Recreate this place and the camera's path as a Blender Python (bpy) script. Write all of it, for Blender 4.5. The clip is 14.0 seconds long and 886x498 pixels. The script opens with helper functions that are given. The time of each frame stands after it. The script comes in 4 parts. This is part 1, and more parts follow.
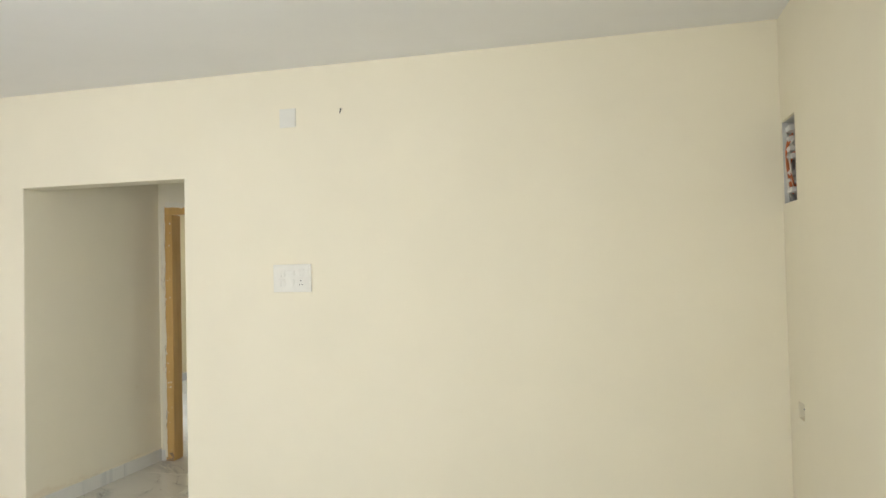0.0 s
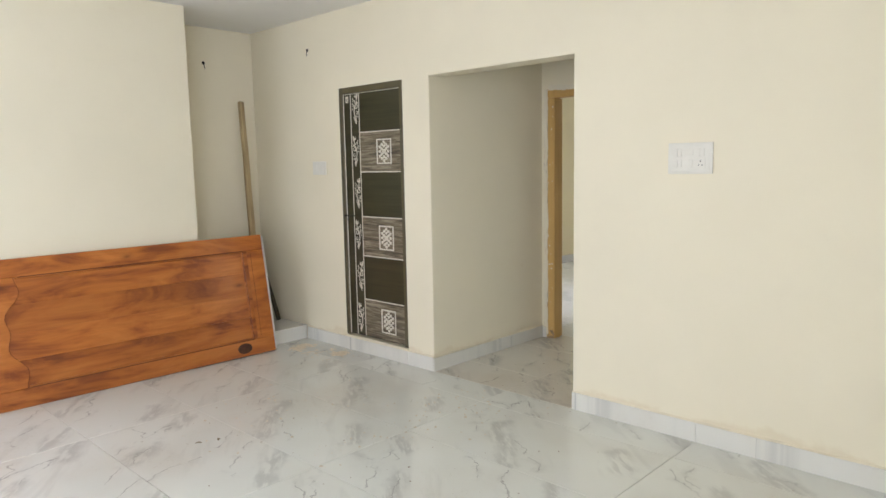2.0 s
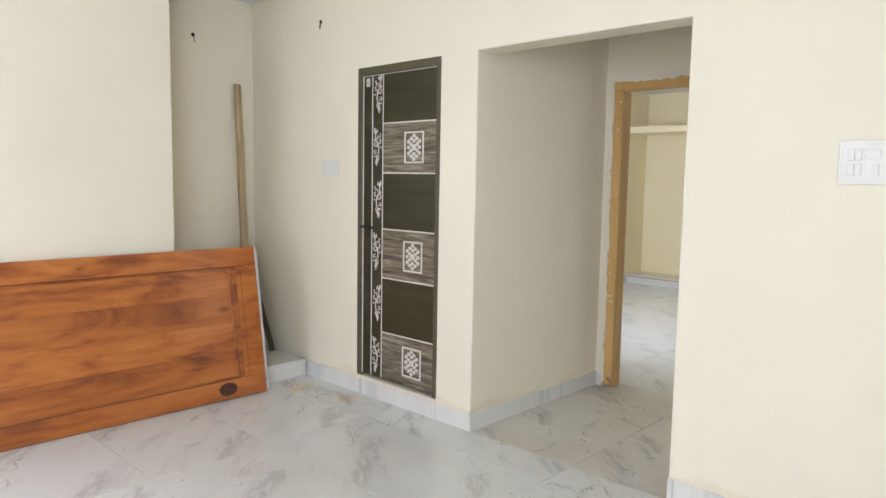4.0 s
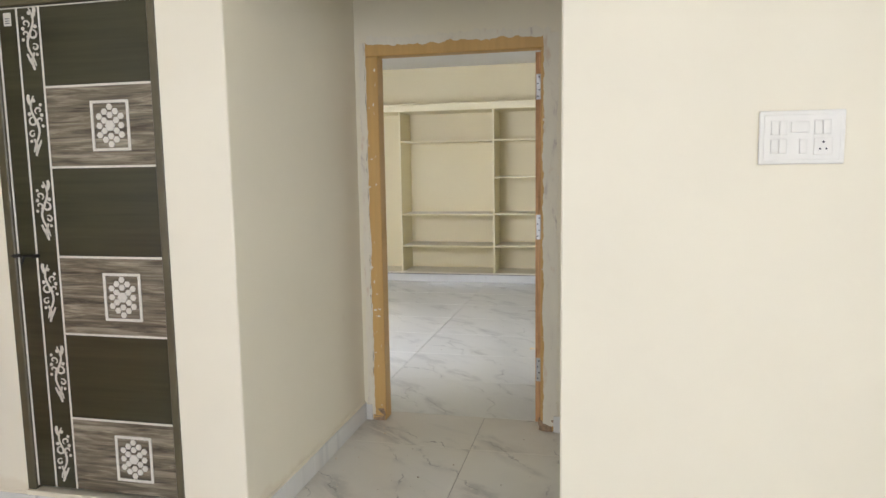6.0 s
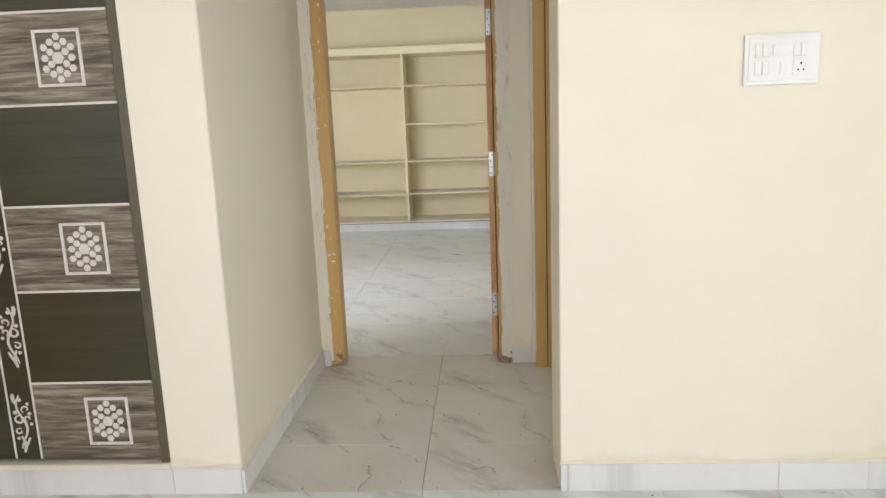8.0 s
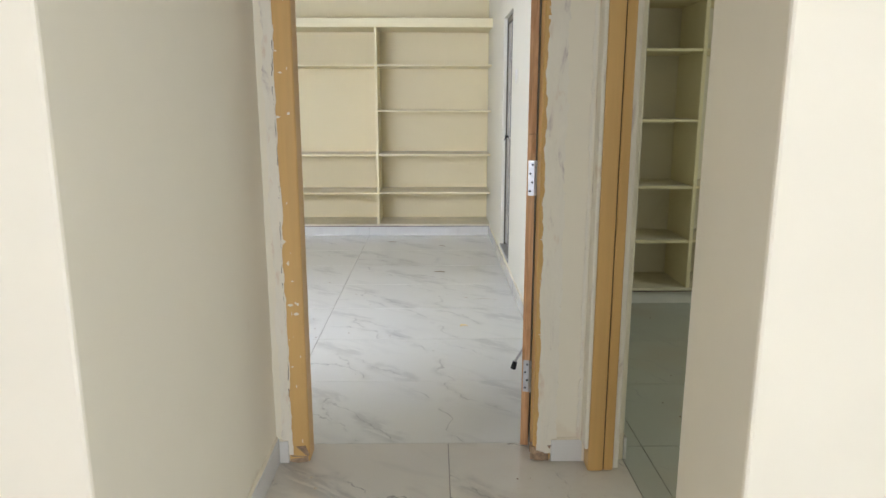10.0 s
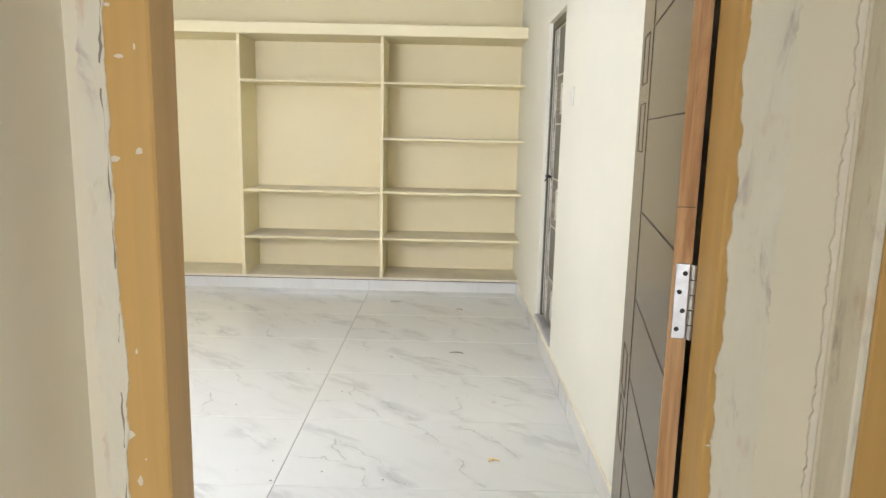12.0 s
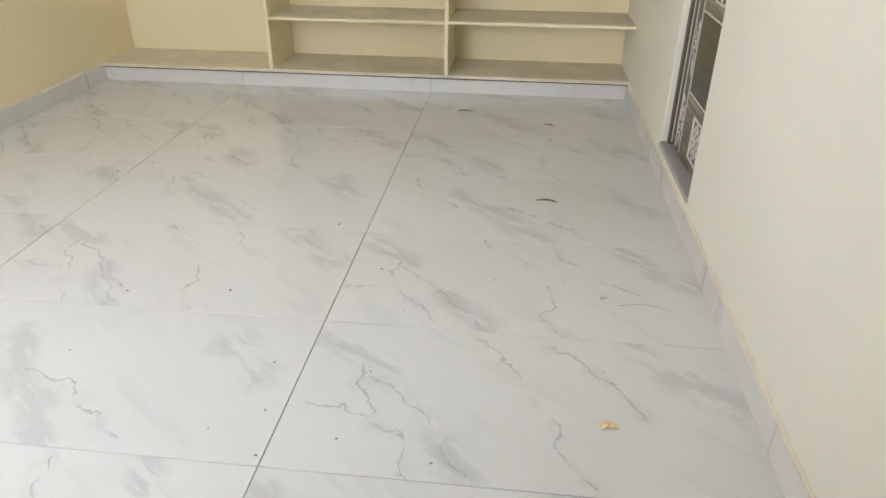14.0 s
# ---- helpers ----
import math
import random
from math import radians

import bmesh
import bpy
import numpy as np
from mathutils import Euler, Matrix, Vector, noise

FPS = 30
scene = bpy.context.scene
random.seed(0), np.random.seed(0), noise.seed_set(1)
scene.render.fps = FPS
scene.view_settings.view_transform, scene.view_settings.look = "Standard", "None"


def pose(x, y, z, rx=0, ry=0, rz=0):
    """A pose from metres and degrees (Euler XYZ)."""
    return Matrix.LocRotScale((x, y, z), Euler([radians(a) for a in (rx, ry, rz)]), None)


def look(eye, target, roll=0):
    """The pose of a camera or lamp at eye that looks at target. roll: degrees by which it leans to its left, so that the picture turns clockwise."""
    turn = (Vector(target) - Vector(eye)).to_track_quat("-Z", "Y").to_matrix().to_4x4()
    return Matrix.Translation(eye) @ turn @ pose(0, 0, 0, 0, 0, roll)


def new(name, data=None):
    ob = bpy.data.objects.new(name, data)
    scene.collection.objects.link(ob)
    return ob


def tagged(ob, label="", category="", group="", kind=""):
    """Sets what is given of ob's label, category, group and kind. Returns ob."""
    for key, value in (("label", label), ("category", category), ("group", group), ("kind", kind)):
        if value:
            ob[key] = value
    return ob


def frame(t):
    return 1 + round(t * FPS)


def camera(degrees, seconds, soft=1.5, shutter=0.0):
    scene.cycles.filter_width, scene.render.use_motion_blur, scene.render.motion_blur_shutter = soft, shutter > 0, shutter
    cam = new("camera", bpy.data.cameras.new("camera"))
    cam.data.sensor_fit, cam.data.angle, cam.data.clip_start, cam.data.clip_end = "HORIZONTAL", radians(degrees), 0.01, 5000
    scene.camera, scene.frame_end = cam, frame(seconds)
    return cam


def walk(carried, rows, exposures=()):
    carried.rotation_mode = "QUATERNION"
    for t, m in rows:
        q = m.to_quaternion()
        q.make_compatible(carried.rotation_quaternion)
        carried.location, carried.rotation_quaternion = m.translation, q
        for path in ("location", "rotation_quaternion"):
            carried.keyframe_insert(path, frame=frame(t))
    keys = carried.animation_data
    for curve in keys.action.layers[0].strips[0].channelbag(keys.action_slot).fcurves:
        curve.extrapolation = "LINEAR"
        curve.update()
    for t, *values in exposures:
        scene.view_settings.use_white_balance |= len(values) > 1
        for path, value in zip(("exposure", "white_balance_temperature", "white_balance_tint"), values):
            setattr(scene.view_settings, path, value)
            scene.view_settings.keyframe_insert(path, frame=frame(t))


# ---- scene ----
cam = camera(65.8, 14.0)
PATH = [
    (0, (-0.295, 0.536, 1.463), (-0.787, 2.474, 1.513), -1.3),
    (0.2, (-0.295, 0.556, 1.399), (-0.834, 2.48, 1.31), -0.8),
    (0.3, (-0.292, 0.566, 1.381), (-0.859, 2.476, 1.211), -0.5),
    (0.4, (-0.312, 0.555, 1.363), (-0.869, 2.46, 1.12), 0.3),
    (0.5, (-0.326, 0.536, 1.359), (-0.902, 2.425, 1.041), 0.6),
    (0.7, (-0.337, 0.562, 1.344), (-0.979, 2.415, 0.95), 0.4),
    (1, (-0.363, 0.562, 1.327), (-1.087, 2.38, 0.916), 0.1),
    (1.2, (-0.366, 0.625, 1.395), (-1.209, 2.388, 0.976), 0.0),
    (1.5, (-0.444, 0.612, 1.447), (-1.512, 2.266, 1.098), -0.2),
    (2, (-0.555, 0.681, 1.401), (-1.93, 2.113, 1.161), -1.1),
    (2.1, (-0.573, 0.747, 1.396), (-2, 2.13, 1.158), -0.7),
    (2.2, (-0.591, 0.773, 1.395), (-2.056, 2.121, 1.198), -0.3),
    (4.3, (-1.657, 1.33, 1.325), (-2.975, 2.821, 1.122), 1.7),
    (4.5, (-1.797, 1.376, 1.336), (-2.991, 2.964, 1.111), 1.5),
    (5, (-2.08, 1.547, 1.327), (-3.026, 3.292, 1.086), 2.4),
    (5.5, (-2.282, 1.716, 1.352), (-3.058, 3.552, 1.186), 1.1),
    (6, (-2.547, 1.802, 1.346), (-2.996, 3.737, 1.111), -0.9),
    (6.5, (-2.722, 1.739, 1.345), (-3.018, 3.702, 1.1), -0.1),
    (7, (-2.802, 1.611, 1.317), (-2.941, 3.581, 1.002), -1.8),
    (7.2, (-2.838, 1.559, 1.302), (-2.967, 3.522, 0.94), -2.8),
    (9.3, (-3.094, 2.463, 1.272), (-3.094, 4.426, 0.889), 1.5),
    (9.5, (-3.154, 2.576, 1.31), (-3.105, 4.538, 0.923), 1.2),
    (10, (-3.199, 2.874, 1.297), (-3.175, 4.83, 0.882), -0.0),
    (10.5, (-3.219, 3.169, 1.306), (-3.254, 5.132, 0.928), 1.0),
    (11, (-3.267, 3.539, 1.301), (-3.256, 5.509, 0.955), 1.0),
    (11.5, (-3.271, 3.877, 1.3), (-3.242, 5.856, 1.011), -0.2),
    (12, (-3.241, 4.207, 1.305), (-3.248, 6.177, 0.963), 1.3),
    (12.5, (-3.278, 4.577, 1.298), (-3.191, 6.539, 0.918), -0.0),
    (13, (-3.235, 4.904, 1.281), (-3.314, 6.852, 0.836), -0.3),
    (13.5, (-3.209, 5.187, 1.222), (-3.429, 7.059, 0.555), 0.4),
    (14, (-3.302, 5.443, 1.221), (-3.496, 7.183, 0.255), 0.4),
]
W_BACK, W_DOOR, W_SIDE, W_BED, W_BED2, W_KIT, XR_OUT = 52, 13, 98, 4.5, 39, 14, 0.545
EXPOSURES = [
    (0.0, -0.04, 6560, 6), (0.5, -0.13, 6560, 6), (1.0, -0.12, 6480, 6), (1.5, -0.07, 6400, 7), (2.0, -0.06, 6320, 9), (4.5, 0.19, 5960, 12), (5.5, 0.16, 6120, 12), (6.0, 0.08, 6160, 12), (7.0, 0.13, 6360, 12),
    (9.5, 0.24, 6040, 12), (10.0, 0.27, 6040, 11), (10.5, 0.46, 6060, 10), (11.0, 0.58, 6060, 9), (12.0, 0.52, 6440, 10), (12.5, 0.46, 6500, 10), (13.0, 0.39, 6540, 10), (13.5, 0.25, 6500, 11), (14.0, 0.20, 6530, 11),
]
walk(cam, [(t, look(eye, target, roll)) for t, eye, target, roll in PATH], EXPOSURES)

# ---- world and lights ----
world = bpy.data.worlds.new("world")
scene.world = world
world.use_nodes = True
wn = world.node_tree.nodes
sky = wn.new("ShaderNodeTexSky")
sky.sky_type, sky.sun_disc = "NISHITA", False
sky.sun_elevation, sky.sun_rotation = radians(50), radians(200)
world.node_tree.links.new(sky.outputs[0], wn["Background"].inputs[0])
wn["Background"].inputs[1].default_value = 0.05

sun = new("sun", bpy.data.lights.new("sun", "SUN"))
sun.data.energy, sun.data.angle, sun.data.color = 2.0, radians(1), (1.0, 0.95, 0.88)
sun.matrix_world = look((0, -20, 30), (0, 0, 0))


def window_light(name, eye, target, sx, sy, watts, colour=(0.96, 0.99, 1.17), spread=180):
    """Daylight in an opening."""
    la = bpy.data.lights.new(name, "AREA")
    la.shape, la.size, la.size_y, la.energy, la.color = "RECTANGLE", sx, sy, watts, colour
    la.spread = radians(spread)
    ob = new(name, la)
    ob.matrix_world = look(eye, target)
    return ob


window_light("daylight_back", (-3.8, -2.56, 1.35), (-3.8, 0, 1.25), 2.0, 1.7, W_BACK)
window_light("daylight_door", (-5.43, 0.85, 1.05), (-3, 0.85, 1.0), 1.5, 1.9, W_DOOR)
window_light("daylight_bedroom", (-6.12, 6.75, 1.42), (-4, 6.9, 1.4), 1.2, 1.25, W_BED, (0.97, 0.985, 1.17))

# fill lamp at an unseen, added side window, lifts left walls and passage
window_light("fill_side", (XR_OUT, -1.1, 1.35), (-3, -0.6, 1.3), 2.5, 1.5, W_SIDE)
# fill lamp at an unseen, added window, brightens kitchen and passage
window_light("fill_kitchen", (XR_OUT, 5.7, 1.45), (-3, 5.7, 1.2), 1.0, 0.9, W_KIT, (0.96, 1.0, 0.92))

# fill lamp aimed at the shelves from an unseen, added front window
window_light("fill_bedroom_front", (-4.95, 5.24, 1.45), (-4.4, 9.6, 1.3), 1.6, 1.1, W_BED2, (0.95, 0.99, 1.2), spread=160)

# ---- materials ----


def material(name):
    m = bpy.data.materials.new(name)
    m.use_nodes = True
    return m, m.node_tree.nodes, m.node_tree.links, m.node_tree.nodes["Principled BSDF"]


def ramp(n, stops):
    r = n.new("ShaderNodeValToRGB")
    while len(r.color_ramp.elements) < len(stops):
        r.color_ramp.elements.new(0.5)
    for e, (p, c) in zip(r.color_ramp.elements, stops):
        e.position, e.color = p, (*c, 1)
    return r


def noise_tex(n, l, vec, scale, detail=4.0, rough=0.55, dist=0.0):
    t = n.new("ShaderNodeTexNoise")
    t.inputs["Scale"].default_value, t.inputs["Detail"].default_value = scale, detail
    t.inputs["Roughness"].default_value, t.inputs["Distortion"].default_value = rough, dist
    l.new(vec, t.inputs["Vector"])
    return t


def scaled(n, l, vec, s):
    m = n.new("ShaderNodeMapping")
    m.inputs["Scale"].default_value = s
    l.new(vec, m.inputs["Vector"])
    return m.outputs[0]


def mixed(n, l, fac, a, b, mode="MIX"):
    m = n.new("ShaderNodeMix")
    m.data_type, m.blend_type = "RGBA", mode
    for sock, v in ((m.inputs[0], fac), (m.inputs[6], a), (m.inputs[7], b)):
        if isinstance(v, bpy.types.NodeSocket):
            l.new(v, sock)
        else:
            sock.default_value = (*v, 1) if isinstance(v, tuple) else v
    return m.outputs[2]


def bumped(n, l, bsdf, height, strength, distance=0.002):
    b = n.new("ShaderNodeBump")
    b.inputs["Strength"].default_value, b.inputs["Distance"].default_value = strength, distance
    l.new(height, b.inputs["Height"])
    l.new(b.outputs[0], bsdf.inputs["Normal"])


def position(n):
    return n.new("ShaderNodeNewGeometry").outputs["Position"]


def paint(name, col, blotch=0.05, rough=0.6, bump=0.12, scale=1.3, yellow=None, damp=None):
    """Wall paint with faint cloudiness and roller grain."""
    m, n, l, p = material(name)
    pos = position(n)
    big = noise_tex(n, l, pos, scale, 5, 0.6)
    lo = tuple(c * (1 - blotch) for c in col) if yellow is None else yellow
    hi = tuple(min(0.9, c * (1 + blotch * 0.6)) for c in col)
    r = ramp(n, [(0.3, lo), (0.7, hi)])
    l.new(big.outputs[0], r.inputs[0])
    col = r.outputs[0]
    if damp:
        # splashes and damp bloom just over the skirting tiles
        sep = n.new("ShaderNodeSeparateXYZ")
        l.new(pos, sep.inputs[0])
        low = n.new("ShaderNodeMapRange")
        for i, v in zip((1, 2, 3, 4), (0.09, 0.19, 0.62, 0.30)):
            low.inputs[i].default_value = v
        l.new(sep.outputs[2], low.inputs[0])
        patch = noise_tex(n, l, pos, 2.6, 6, 0.62)
        sub = n.new("ShaderNodeMath")
        sub.operation = "SUBTRACT"
        l.new(low.outputs[0], sub.inputs[0])
        l.new(patch.outputs[0], sub.inputs[1])
        edge = ramp(n, [(0.0, (0, 0, 0)), (0.08, (0.30, 0.30, 0.30)), (0.25, (0.18, 0.18, 0.18))])
        l.new(sub.outputs[0], edge.inputs[0])
        col = mixed(n, l, edge.outputs[0], col, damp)
    l.new(col, p.inputs["Base Color"])
    p.inputs["Roughness"].default_value = rough
    p.inputs["Specular IOR Level"].default_value = 0.3
    fine = noise_tex(n, l, pos, 90, 3)
    mid = noise_tex(n, l, pos, 7, 4)
    add = n.new("ShaderNodeMath")
    add.operation = "MULTIPLY_ADD"
    l.new(mid.outputs[0], add.inputs[0])
    add.inputs[1].default_value = 3.0
    l.new(fine.outputs[0], add.inputs[2])
    bumped(n, l, p, add.outputs[0], bump, 0.0012)
    return m


def putty(name):
    """White wall putty smeared by hand, with grey smudges and rubbed ochre."""
    m, n, l, p = material(name)
    pos = position(n)
    smudge = noise_tex(n, l, scaled(n, l, pos, (22, 22, 6)), 1.0, 6, 0.65, 0.6)
    r = ramp(n, [(0.29, (0.58, 0.50, 0.42)), (0.41, (0.81, 0.755, 0.605)), (0.7, (0.85, 0.795, 0.64))])
    l.new(smudge.outputs[0], r.inputs[0])
    rub = noise_tex(n, l, scaled(n, l, pos, (15, 15, 5)), 1.0, 4, 0.6)
    mask = ramp(n, [(0.59, (0, 0, 0)), (0.68, (0.5, 0.5, 0.5))])
    l.new(rub.outputs[0], mask.inputs[0])
    l.new(mixed(n, l, mask.outputs[0], r.outputs[0], (0.66, 0.46, 0.29)), p.inputs["Base Color"])
    p.inputs["Roughness"].default_value = 0.8
    grain = noise_tex(n, l, scaled(n, l, pos, (60, 60, 25)), 1.0, 5)
    bumped(n, l, p, grain.outputs[0], 0.5, 0.003)
    return m


def plain(name, col, rough=0.5, metal=0.0, vary=0.12, scale=30, bump=0.1, spec=0.5):
    m, n, l, p = material(name)
    pos = position(n)
    t = noise_tex(n, l, pos, scale, 4)
    r = ramp(n, [(0.3, tuple(c * (1 - vary) for c in col)), (0.7, tuple(min(1, c * (1 + vary)) for c in col))])
    l.new(t.outputs[0], r.inputs[0])
    l.new(r.outputs[0], p.inputs["Base Color"])
    p.inputs["Roughness"].default_value, p.inputs["Metallic"].default_value = rough, metal
    p.inputs["Specular IOR Level"].default_value = spec
    if bump:
        bumped(n, l, p, t.outputs[0], bump, 0.001)
    return m


def wood(name, dark, mid, light, axis, rough=0.4, spec=0.5, size=1.0, coat=0.0, knots=False, length=0.9, grain=0.6):
    """Wood with grain along one local axis (0, 1, 2)."""
    m, n, l, p = material(name)
    tc = n.new("ShaderNodeTexCoord").outputs["Object"]
    if knots:
        # every board is cut from another part of the log
        rnd = n.new("ShaderNodeObjectInfo").outputs["Random"]
        mul = n.new("ShaderNodeMath")
        mul.operation = "MULTIPLY"
        mul.inputs[1].default_value = 9.0
        l.new(rnd, mul.inputs[0])
        sh = n.new("ShaderNodeVectorMath")
        l.new(tc, sh.inputs[0])
        l.new(mul.outputs[0], sh.inputs[1])
        tc = sh.outputs[0]
    s = [14.0 * size] * 3
    s[axis] = length * size
    v = scaled(n, l, tc, s)
    a = noise_tex(n, l, v, 1.0, 6, 0.6, 0.8)
    s2 = [120.0 * size] * 3
    s2[axis] = 4.0 * size
    b = noise_tex(n, l, scaled(n, l, tc, s2), 1.0, 3)
    r = ramp(n, [(0.36, dark), (0.5, mid), (0.66, light)] if knots else [(0.28, dark), (0.5, mid), (0.72, light)])
    l.new(a.outputs[0], r.inputs[0])
    rb = ramp(n, [(0.35, (0.62, 0.6, 0.58)), (0.6, (1, 1, 1))])
    l.new(b.outputs[0], rb.inputs[0])
    col = mixed(n, l, 0.28 if knots else grain, r.outputs[0], rb.outputs[0], "MULTIPLY")
    if knots:
        tone = ramp(n, [(0.0, (0.88, 0.84, 0.80)), (1.0, (1.06, 1.06, 1.05))])
        l.new(rnd, tone.inputs[0])
        col = mixed(n, l, 1.0, col, tone.outputs[0], "MULTIPLY")
        ks = [5.0] * 3
        ks[axis] = 2.4
        wob = noise_tex(n, l, tc, 9, 2)
        kv = mixed(n, l, 0.06, scaled(n, l, tc, ks), wob.outputs["Color"])
        vor = n.new("ShaderNodeTexVoronoi")
        vor.inputs["Scale"].default_value = 1.0
        l.new(kv, vor.inputs["Vector"])
        kr = ramp(n, [(0.04, (0.75, 0.75, 0.75)), (0.08, (0.3, 0.3, 0.3)), (0.15, (0, 0, 0))])
        l.new(vor.outputs["Distance"], kr.inputs[0])
        col = mixed(n, l, kr.outputs[0], col, tuple(c * 0.55 for c in dark))
    l.new(col, p.inputs["Base Color"])
    p.inputs["Roughness"].default_value, p.inputs["Specular IOR Level"].default_value = rough, spec
    p.inputs["Coat Weight"].default_value = coat
    p.inputs["Coat Roughness"].default_value = 0.2
    bumped(n, l, p, b.outputs[0], 0.15, 0.0008)
    return m


PRINT_A = (((-0.561, 0.161), (-0.455, 0.098), (-0.362, 0.021), (-0.303, -0.047)), ((-0.484, 0.237), (-0.458, 0.152), (-0.367, 0.060)),
           ((-0.141, -0.035), (-0.084, -0.038), (0.039, -0.128)), ((0.084, -0.155), (0.173, -0.170), (0.217, -0.233)))
PRINT_B = (((-0.131, 0.277), (-0.030, 0.185), (0.018, 0.119)), ((0.107, 0.263), (0.143, 0.186), (0.218, 0.119), (0.369, -0.032)),
           ((-0.445, 0.088), (-0.439, 0.003), (-0.377, -0.153)), ((-0.422, 0.054), (-0.331, -0.007), (-0.258, -0.087), (-0.111, -0.278)),
           ((-0.577, -0.071), (-0.468, -0.080), (-0.314, -0.185), (-0.263, -0.279)), ((0.068, -0.004), (0.095, -0.106), (0.079, -0.185), (0.165, -0.287)))
PATCH_A = (((-0.283, 0.111), (-0.180, -0.032), (0.065, -0.282)), ((0.36, 0.16), (0.50, 0.02)))
PATCH_B = (((0.331, 0.290), (0.475, 0.114), (0.577, 0.047)), ((-0.24, -0.10), (-0.11, -0.27)), ((-0.56, 0.22), (-0.40, 0.10)))


def marble(name, base=(0.775, 0.79, 0.73), vein=(0.42, 0.425, 0.40), dirt=0.22, rough=0.10, dirt_scale=1.1, strength=1.0):
    """Glazed tile with one of two printed marble patterns: thin ragged veins and feathered grey patches on a slant."""
    m, n, l, p = material(name)

    def math_node(op, a, b=None, c=None):
        k = n.new("ShaderNodeMath")
        k.operation = op
        for s, v in zip(k.inputs, (a, b, c)):
            if isinstance(v, bpy.types.NodeSocket):
                l.new(v, s)
            elif v is not None:
                s.default_value = v
        return k.outputs[0]

    def vec_node(op, a, b, out=0):
        k = n.new("ShaderNodeVectorMath")
        k.operation = op
        for s, v in zip(k.inputs, (a, b)):
            if isinstance(v, bpy.types.NodeSocket):
                l.new(v, s)
            else:
                s.default_value = v
        return k.outputs[out]

    def smooth(v, lo, hi, out0=0.0, out1=1.0):
        k = n.new("ShaderNodeMapRange")
        k.interpolation_type = "SMOOTHSTEP"
        l.new(v, k.inputs[0])
        for i, x in zip((1, 2, 3, 4), (lo, hi, out0, out1)):
            k.inputs[i].default_value = x
        return k.outputs[0]

    tc = n.new("ShaderNodeTexCoord").outputs["Object"]
    rnd = n.new("ShaderNodeObjectInfo").outputs["Random"]
    # the second pattern lies two metres along on the printing roll
    pick = math_node("MULTIPLY", math_node("FLOOR", math_node("MULTIPLY", rnd, 1.999)), 2.0)
    roll = n.new("ShaderNodeCombineXYZ")
    l.new(pick, roll.inputs[0])
    flat = vec_node("MULTIPLY", tc, (1, 1, 0))
    each = n.new("ShaderNodeCombineXYZ")
    l.new(math_node("MULTIPLY", rnd, 31.0), each.inputs[2])
    at = vec_node("ADD", flat, roll.outputs[0])
    seedpos = vec_node("ADD", at, each.outputs[0])
    w1 = vec_node("MULTIPLY", vec_node("SUBTRACT", noise_tex(n, l, seedpos, 4.5, 2, 0.5).outputs["Color"], (0.5, 0.5, 0.5)), (0.16, 0.16, 0.0))
    w2 = vec_node("MULTIPLY", vec_node("SUBTRACT", noise_tex(n, l, seedpos, 24, 3, 0.6).outputs["Color"], (0.5, 0.5, 0.5)), (0.055, 0.055, 0.0))
    q = vec_node("ADD", vec_node("ADD", at, w1), w2)

    def nearest(pattern, shift):
        best = None
        for line in pattern:
            for (ax, ay), (bx, by) in zip(line, line[1:]):
                ax2, bx2 = ax + shift, bx + shift
                dx, dy = bx2 - ax2, by - ay
                pa = vec_node("SUBTRACT", q, (ax2, ay, 0))
                along = math_node("MULTIPLY", vec_node("DOT_PRODUCT", pa, (dx, dy, 0), 1), 1 / (dx * dx + dy * dy))
                along.node.use_clamp = True
                k = n.new("ShaderNodeVectorMath")
                k.operation = "SCALE"
                k.inputs[0].default_value = (dx, dy, 0)
                l.new(along, k.inputs["Scale"])
                d = vec_node("DISTANCE", pa, k.outputs[0], 1)
                best = d if best is None else math_node("MINIMUM", best, d)
        return best

    thin = math_node("MINIMUM", nearest(PRINT_A, 0.0), nearest(PRINT_B, 2.0))
    wide = math_node("MINIMUM", nearest(PATCH_A, 0.0), nearest(PATCH_B, 2.0))
    gaps = smooth(noise_tex(n, l, seedpos, 7, 2).outputs[0], 0.36, 0.58)
    line = math_node("MULTIPLY", smooth(thin, 0.0005, 0.0052, 1.0, 0.0), gaps)
    halo = math_node("MULTIPLY", smooth(thin, 0.0, 0.05, 1.0, 0.0), smooth(noise_tex(n, l, seedpos, 9, 4, 0.6).outputs[0], 0.45, 0.65))
    slant = scaled(n, l, seedpos, (1.0, 1.0, 1.0))
    slant.node.inputs["Rotation"].default_value = (0, 0, radians(38))
    long = scaled(n, l, slant, (1.0, 4.0, 1.0))
    feather = math_node("MULTIPLY", smooth(wide, 0.010, 0.085, 1.0, 0.0), smooth(noise_tex(n, l, long, 6, 5, 0.62, 0.3).outputs[0], 0.38, 0.56))
    faint = smooth(noise_tex(n, l, long, 2.2, 4, 0.55, 0.5).outputs[0], 0.54, 0.72)
    cloud = noise_tex(n, l, seedpos, 1.3, 4).outputs[0]
    cr = ramp(n, [(0.3, tuple(c * 0.955 for c in base)), (0.7, base)])
    l.new(cloud, cr.inputs[0])
    col = mixed(n, l, math_node("MULTIPLY", faint, 0.16 * strength), cr.outputs[0], vein)
    col = mixed(n, l, math_node("MULTIPLY", halo, 0.22 * strength), col, vein)
    col = mixed(n, l, math_node("MULTIPLY", feather, 0.40 * strength), col, vein)
    col = mixed(n, l, math_node("MULTIPLY", line, 0.55 * strength), col, tuple(c * 0.72 for c in vein))
